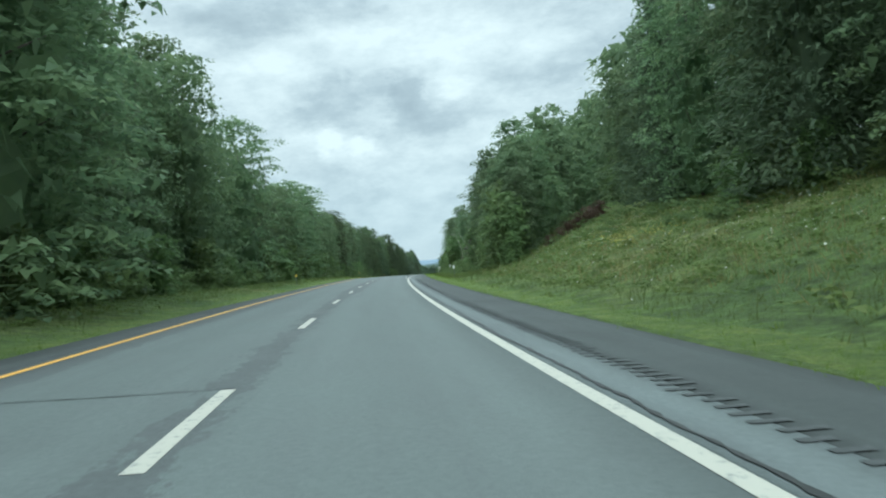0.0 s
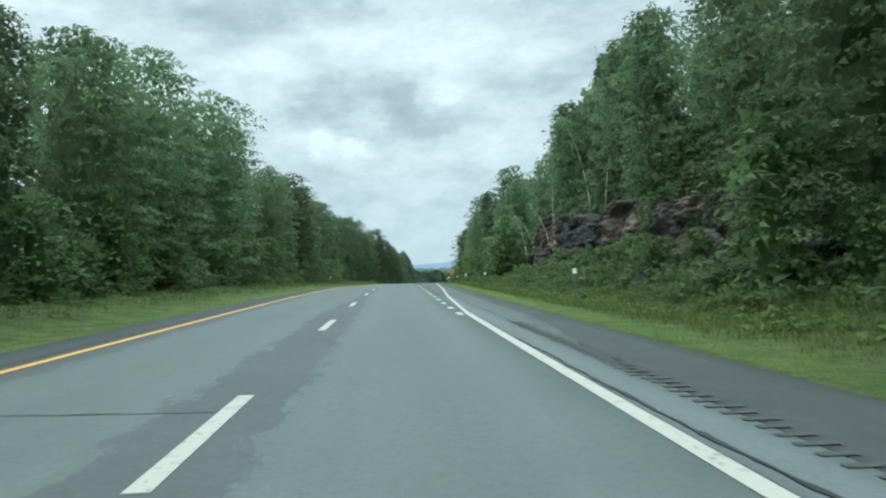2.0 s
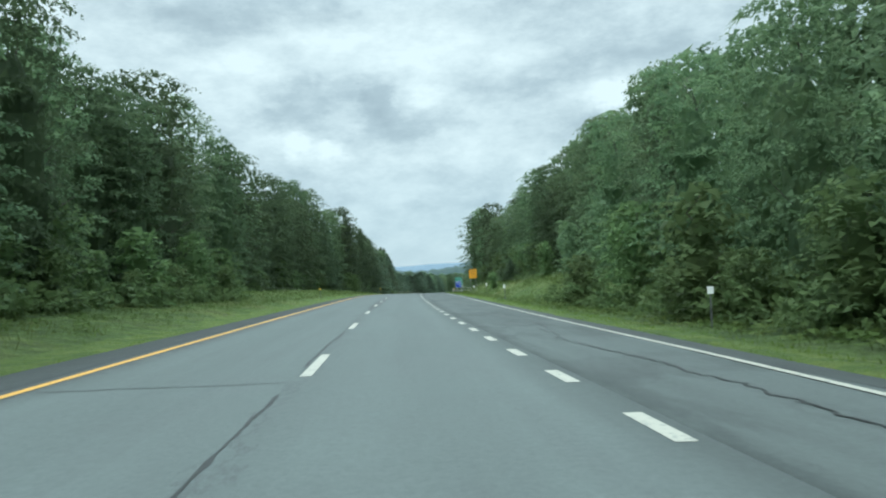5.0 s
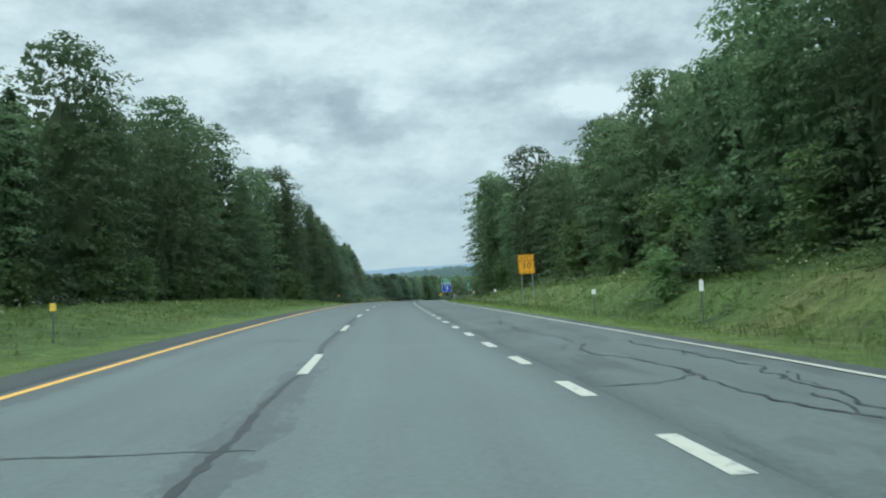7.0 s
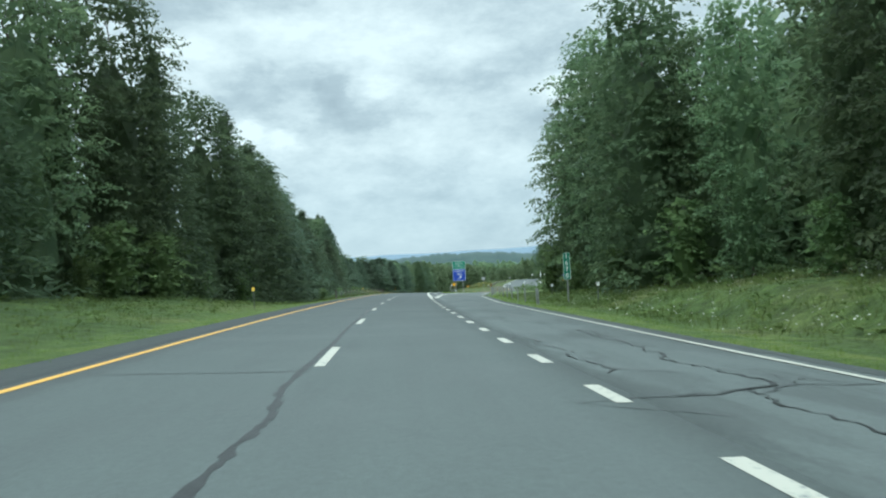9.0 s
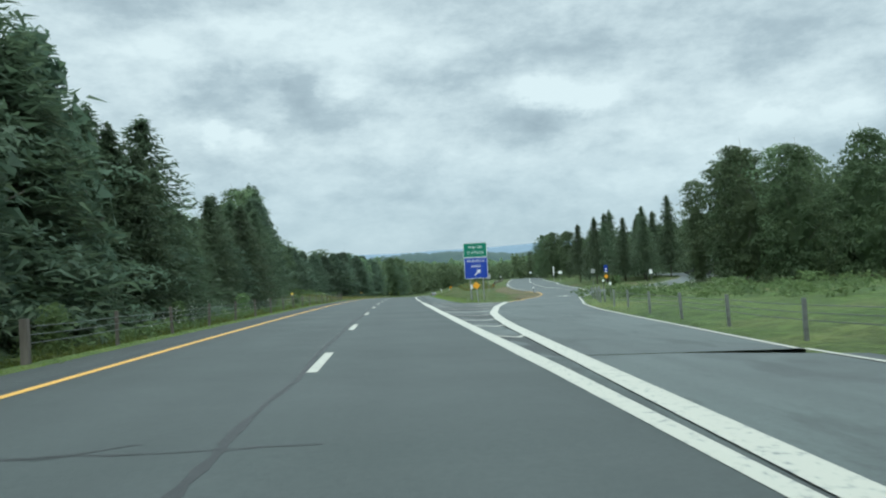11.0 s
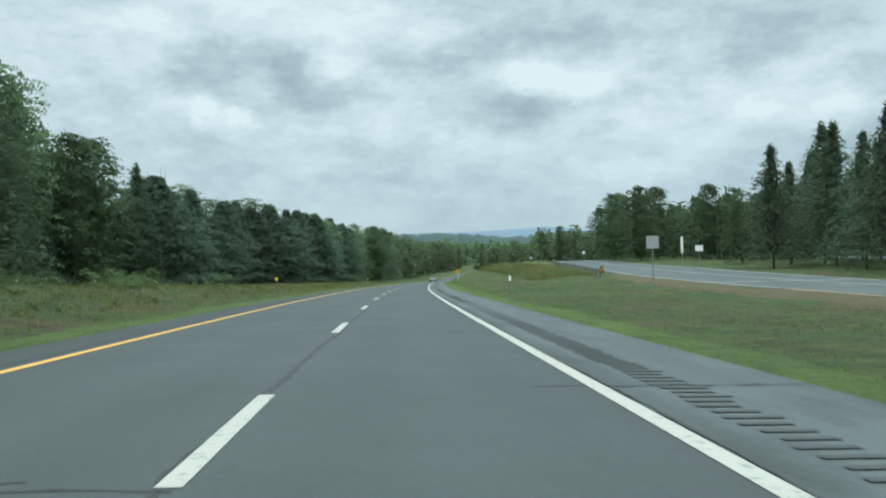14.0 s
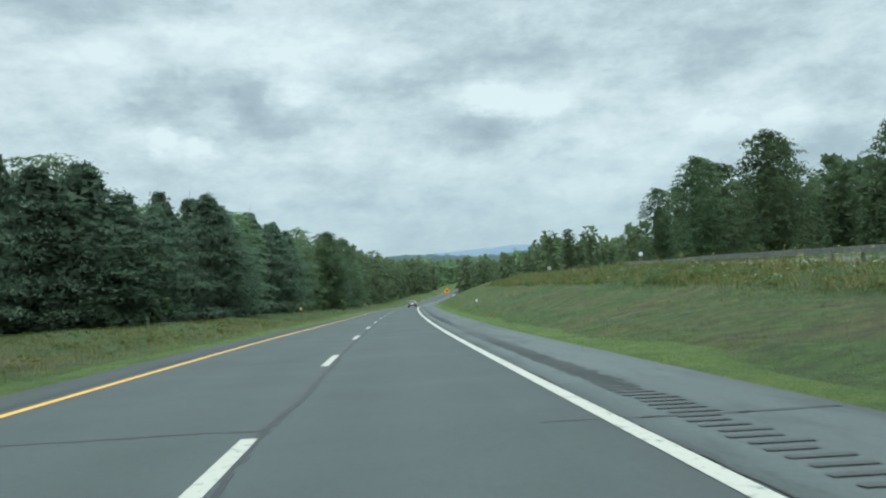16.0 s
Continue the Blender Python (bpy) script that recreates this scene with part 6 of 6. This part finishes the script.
def mile_marker():
    s, u = 317, 10.9
    g = float(ground_h(s, u))
    low, w, h = .95 - g, .40, 1.55
    root = thing("reference_marker", road_pose(s, u, g, -3), "narrow green upright distance marker with white numerals", "road sign")
    part("panel", from_bm("panel", plate(w, h, .04, .012), M_SIGN_GREEN), root, "", off(0, -.03, low + h / 2))
    part("border", from_bm("border", frame_ring(w - .02, h - .02, .04, .018), M_SIGN_WHITE), root, "", off(0, -.033, low + h / 2))
    for k, ch in enumerate("1670"):
        part("lettering", lettering(ch, .27, M_SIGN_WHITE), root, "", off(0, -.035, low + h - .22 - .37 * k))
    part("post", u_post(low + h * .9), root)


mile_marker()


def diamond_sign(name, s, u, mid, side, label, mark=None, lean=0.0):
    g = float(ground_h(s, u))
    root = thing(name, road_pose(s, u, g, 0, lean), label, "road sign")
    bm = plate(side, side, side * .08, .012)
    bmesh.ops.rotate(bm, verts=bm.verts, matrix=Matrix.Rotation(radians(45), 3, "Y"))
    part("panel", from_bm("panel", bm, M_SIGN_YELLOW), root, "", off(0, -.03, mid - g))
    if mark:
        part("symbol", polygon(mark, M_BLACK), root, "black curve symbol", off(0, -.035, mid - g))
    part("post", u_post(mid - g + side * .3), root)


diamond_sign("hazard_sign", 395, 8.0, 1.05, .44, "plain yellow diamond sign on a leaning post at the gore", lean=-5)
diamond_sign("curve_sign", 646, 9.4, 2.9, .95, "yellow diamond curve sign with a black arrow", [(-.08, -.4), (.08, -.4), (.08, 0), (.3, 0), (0, .42), (-.25, 0), (-.08, 0)])


def delineator(s, u, top, kind):
    """A roadside marker post with its reflector plate."""
    g = float(ground_h(s, u))
    h = max(top - g, .7)
    label = {"yellow": "small yellow reflector plate on a thin post", "white": "small white reflector plate on a thin post", "house": "white pointed marker plate on a dark post"}[kind]
    root = thing("delineator", road_pose(s, u, g, 0, woods.uniform(-2, 2)), label, "marker post", "roadside marker posts")
    bm = bmesh.new()
    box(bm, 0, 0, h / 2 - .15, .045, .012, h + .3)
    box(bm, 0, .012, h / 2 - .15, .012, .022, h + .3)
    part("post", from_bm("post", bm, M_POST), root)
    if kind == "house":
        pts = [(-.07, -.17), (.07, -.17), (.07, .1), (.035, .17), (-.035, .17), (-.07, .1)]
        part("plate", polygon(pts, M_SIGN_WHITE, .01), root, "white pointed plate", off(0, -.02, h - .12))
    else:
        part("plate", from_bm("plate", plate(.16 if kind == "yellow" else .17, .2, .015, .008), M_REFLECTOR if kind == "yellow" else M_SIGN_WHITE), root, "", off(0, -.02, h - .06))


for s, u, top, kind in ((70.6, 8.0, .85, "house"), (91.8, 8.9, .85, "white"), (120.6, 8.55, .74, "white"), (152.8, 9.5, .75, "house"), (172, 9.6, .7, "white"), (211.9, 9.75, .79, "house"), (234.7, 10.6, .85, "house"), (243.8, 9.9, .62, "white"), (273.8, 9.8, .74, "white"), (311.4, 11.2, .75, "white"), (330, 12.4, .6, "white"),
                        (394.8, 7.5, 1.1, "house"), (475, 8.2, 1.05, "house"), (555, 8.5, 1.0, "white"), (617.6, 9.8, 1.0, "white"), (384, 15.6, .75, "white"), (402, 20, .9, "white"), (440, 16.5, .9, "white"), (436.5, 19.5, .45, "white"),
                        (73.4, -7.0, 1.35, "yellow"), (153, -6.7, 1.4, "yellow"), (233.5, -7.2, 1.35, "yellow"), (315.8, -6.7, 1.4, "yellow"), (396.3, -6.8, 1.3, "yellow"), (476.4, -6.6, 1.35, "yellow"), (553.6, -6.6, 1.4, "yellow"), (634, -6.6, 1.4, "yellow")):
    delineator(s, u, top, kind)


def square_sign(name, s, u, mid, w, h, material, label, turn=0.0):
    g = float(ground_h(s, u))
    root = thing(name, road_pose(s, u, g, turn), label, "road sign", "signs about the lot")
    part("panel", from_bm("panel", plate(w, h, .03, .012), material), root, "", off(0, -.03, mid - g))
    part("post", u_post(mid - g + h * .3, .05), root)
    return root


square_sign("lot_sign", 473.7, 17.0, 2.9, .78, .78, M_SIGN_BACK, "bare grey back of a square sign on a post")
square_sign("lot_sign", 477, 37.0, 2.9, .75, .75, M_SIGN_BACK, "bare grey back of a square sign on a post")
square_sign("lot_sign", 472, 46.5, 2.1, .6, .75, M_SIGN_WHITE, "small white sign on a post beside the lot")
square_sign("lot_sign", 608, 39.5, 6.2, .6, .6, M_SIGN_WHITE, "small white sign on a post beside the ramp")
square_sign("lot_sign", 524, 38.5, 4.0, 1.0, .75, M_SIGN_WHITE, "white sign on a post beside the lot")
square_sign("lot_sign", 482, 61, 3.2, 2.4, 1.7, M_SIGN_BACK, "large grey sign board standing on the mown grass", 20)
square_sign("lot_sign", 640, 30, 6.0, .7, .7, M_SIGN_BACK, "small grey sign on a post beside the ramp")
blue = square_sign("lot_direction_sign", 465, 36.6, 3.0, .65, 1.2, M_SIGN_BLUE, "blue direction sign over a small yellow diamond")
bm = plate(.55, .55, .03, .012)
bmesh.ops.rotate(bm, verts=bm.verts, matrix=Matrix.Rotation(radians(45), 3, "Y"))
part("diamond", from_bm("diamond", bm, M_SIGN_YELLOW), blue, "yellow diamond plate", off(0, -.035, 1.75))
for z in (3.0, 2.55):
    part("symbol", polygon([(-.18, -.12), (.18, -.12), (.18, .12), (-.18, .12)], M_SIGN_WHITE), blue, "white symbol panel", off(0, -.038, z))


def tall_pole():
    s, u = 527, 37.3
    g = float(ground_h(s, u))
    root = thing("flat_pole", road_pose(s, u, g), "tall flat white pole beside the lot", "pole")
    bm = bmesh.new()
    box(bm, 0, 0, 1.2, .08, .08, 2.4, .01)
    part("post", from_bm("post", bm, M_STEEL), root)
    bm = bmesh.new()
    box(bm, 0, 0, 2.9, .3, .06, 2.2, .01)
    part("board", from_bm("board", bm, M_SIGN_WHITE), root, "white upright board")


tall_pole()


# ---------------------------------------------------------------- cable fences and guide rail
def cable_fence(s_list, u_of, label, group, wood=True):
    posts = []
    for s in s_list:
        u = float(u_of(s))
        g = float(ground_h(s, u))
        posts.append((s, u, g))
    root = thing("cable_fence", Matrix.Translation(Vector(place(*posts[0]))), label, "guide rail", group)
    inv = root.matrix_basis.inverted()
    for k, (s, u, g) in enumerate(posts):
        bm = bmesh.new()
        big = k in (0, len(posts) - 1)
        box(bm, 0, 0, .32, .15 if big else .09, .15 if big else .07, 1.15, .012)
        p = part("post", from_bm("post", bm, M_WOODPOST if wood else M_STEEL), root)
        p.matrix_basis = inv @ road_pose(s, u, g, 0, woods.uniform(-2.5, 2.5))
    for h in (.42, .58, .74):
        bm = bmesh.new()
        for (s0, u0, g0), (s1, u1, g1) in zip(posts, posts[1:]):
            a, b = Vector(place(s0, u0 + .06, g0 + h)), Vector(place(s1, u1 + .06, g1 + h))
            mid = (a + b) / 2 - Vector((0, 0, .02))
            rod(bm, inv @ a, inv @ mid, .009, None, 5)
            rod(bm, inv @ mid, inv @ b, .009, None, 5)
        part("cable", from_bm("cable", bm, M_POST), root, "dull grey steel cable")


cable_fence([350 + 4.88 * k for k in range(19)], lambda s: -5.75 - max(0, s - 425) * .05, "cable guide rail on weathered posts along the inner shoulder", "cable fences")
cable_fence([316 + 4.88 * k for k in range(22)], lambda s: float(np.where(s < 348, tar_u(np.array(s)) + 1.1, ramp_r(s) + 1.0)), "cable guide rail on steel posts along the ramp", "cable fences", False)


def guide_rail():
    ss = [499 + 2.6 * k for k in range(30)]
    pts = [(s, float(np.interp(s, [498, 540, 580], [19.8, 23.2, 28.4]))) for s in ss]
    root = thing("guide_rail", Matrix.Translation(Vector(place(pts[0][0], pts[0][1], float(rise(*pts[0]))))), "grey box-beam guide rail along the ramp's bank", "guide rail")
    inv = root.matrix_basis.inverted()
    prev = None
    for s, u in pts:
        g = float(ground_h(s, u))
        bm = bmesh.new()
        box(bm, 0, 0, .3, .1, .12, 1.0, .01)
        p = part("post", from_bm("post", bm, M_WOODPOST), root)
        p.matrix_basis = inv @ road_pose(s, u, g)
        here = Vector(place(s, u, g + .62))
        if prev is not None:
            bm = bmesh.new()
            m = (here - prev).to_track_quat("Y", "Z").to_matrix().to_4x4()
            for dz in (-.09, .09):
                box(bm, -.06, 0, dz, .03, (here - prev).length + .02, .12, .01)
            box(bm, -.035, 0, 0, .02, (here - prev).length + .02, .1)
            p = part("rail", from_bm("rail", bm, M_STEEL), root)
            p.matrix_basis = inv @ Matrix.Translation((here + prev) / 2) @ m
        prev = here
    s, u = 498.2, 19.85
    g = float(ground_h(s, u))
    mk = thing("object_marker", road_pose(s, u, g), "striped black and yellow object marker at the rail's end", "road sign")
    part("panel", from_bm("panel", plate(.34, .62, .02, .012), M_BLACK), mk, "black panel", off(0, -.03, .75))
    for k in range(3):
        part("stripe", polygon([(-.15, -.03), (.15, .14), (.15, .195), (-.15, .025)], M_SIGN_YELLOW), mk, "yellow stripe", off(0, -.036, .52 + .15 * k))
    part("post", u_post(1.0), mk)


guide_rail()


# ---------------------------------------------------------------- vehicles
def wheel(bm_r, parent, x, y, z):
    bm = bmesh.new()
    rod(bm, (-.11, 0, 0), (.11, 0, 0), bm_r, None, 18)
    w = part("wheel", from_bm("tyre", bm, M_TYRE, False), parent, "", off(x, y, z))
    bm = bmesh.new()
    rod(bm, (-.115, 0, 0), (.115, 0, 0), bm_r * .58, None, 12)
    part("rim", from_bm("rim", bm, M_STEEL), w)


def car_body(profile, width, material, inset=.12):
    """A hull from a side outline (y, z), narrowing to the roof."""
    bm = bmesh.new()
    top = max(z for _, z in profile)
    sides = []
    for sx in (-1, 1):
        sides.append([bm.verts.new((sx * (width / 2 - inset * max(0, (z - .8)) / (top - .8 + 1e-6)), y, z)) for y, z in profile])
    n = len(profile)
    bm.faces.new(sides[0][::-1])
    bm.faces.new(sides[1])
    for k in range(n):
        bm.faces.new((sides[0][k], sides[0][(k + 1) % n], sides[1][(k + 1) % n], sides[1][k]))
    bmesh.ops.bevel(bm, geom=list(bm.edges), offset=.045, segments=2, affect="EDGES")
    bmesh.ops.recalc_face_normals(bm, faces=bm.faces)
    return from_bm("body", bm, material, True)


def sedan(s, u, material, label):
    g = float(bank(s, u))
    root = thing("car", road_pose(s, u, g), label, "car")
    prof = [(-2.25, .35), (2.2, .35), (2.25, .62), (2.1, .82), (1.2, .95), (.35, 1.42), (-1.0, 1.45), (-1.75, 1.05), (-2.25, .98)]
    part("body", car_body(prof, 1.8, material, .2), root)
    bm = bmesh.new()
    bm.faces.new([bm.verts.new(c) for c in ((-.68, -1.86, 1.04), (.68, -1.86, 1.04), (.58, -1.16, 1.42), (-.58, -1.16, 1.42))])
    part("rear_window", from_bm("rear_window", bm, M_CARGLASS), root, "", off(0, -.05, .03))
    for x in (-.66, .66):
        bm = bmesh.new()
        box(bm, x, -2.27, .82, .36, .05, .16, .015)
        part("tail_lamp", from_bm("tail_lamp", bm, M_LAMP_RED), root)
    bm = bmesh.new()
    box(bm, 0, -2.27, .48, 1.7, .1, .2, .03)
    part("bumper", from_bm("bumper", bm, M_CARDARK), root)
    for x in (-.8, .8):
        for y in (-1.35, 1.4):
            wheel(.32, root, x, y, .32)


sedan(655, 1.8, M_CARPAINT, "silver sedan in the outer lane far ahead")


def pickup(s, u, turn):
    g = float(ground_h(s, u))
    root = thing("pickup_truck", road_pose(s, u, g, turn), "dark pickup truck parked at the far side of the lot", "truck")
    part("body", car_body([(-2.7, .45), (2.7, .45), (2.75, .8), (2.6, 1.05), (1.3, 1.12), (.7, 1.75), (-.6, 1.78), (-.75, 1.12), (-2.7, 1.12)], 1.95, M_CARDARK, .15), root)
    for x in (-.93, .93):
        bm = bmesh.new()
        box(bm, x, .05, 1.42, .02, 1.1, .4, .005)
        part("side_window", from_bm("side_window", bm, M_CARGLASS), root)
    for x in (-.88, .88):
        for y in (-1.7, 1.75):
            wheel(.4, root, x, y, .4)


pickup(492, 62.4, 60)
tree("young", 466, 38.2, 2.0, 0, 1.6, 1)
tree("young", 468, 39.2, 1.9, 90, 1.6, 2)
tree("round", 536, 52, 4.6, 0, 1.15, 1)
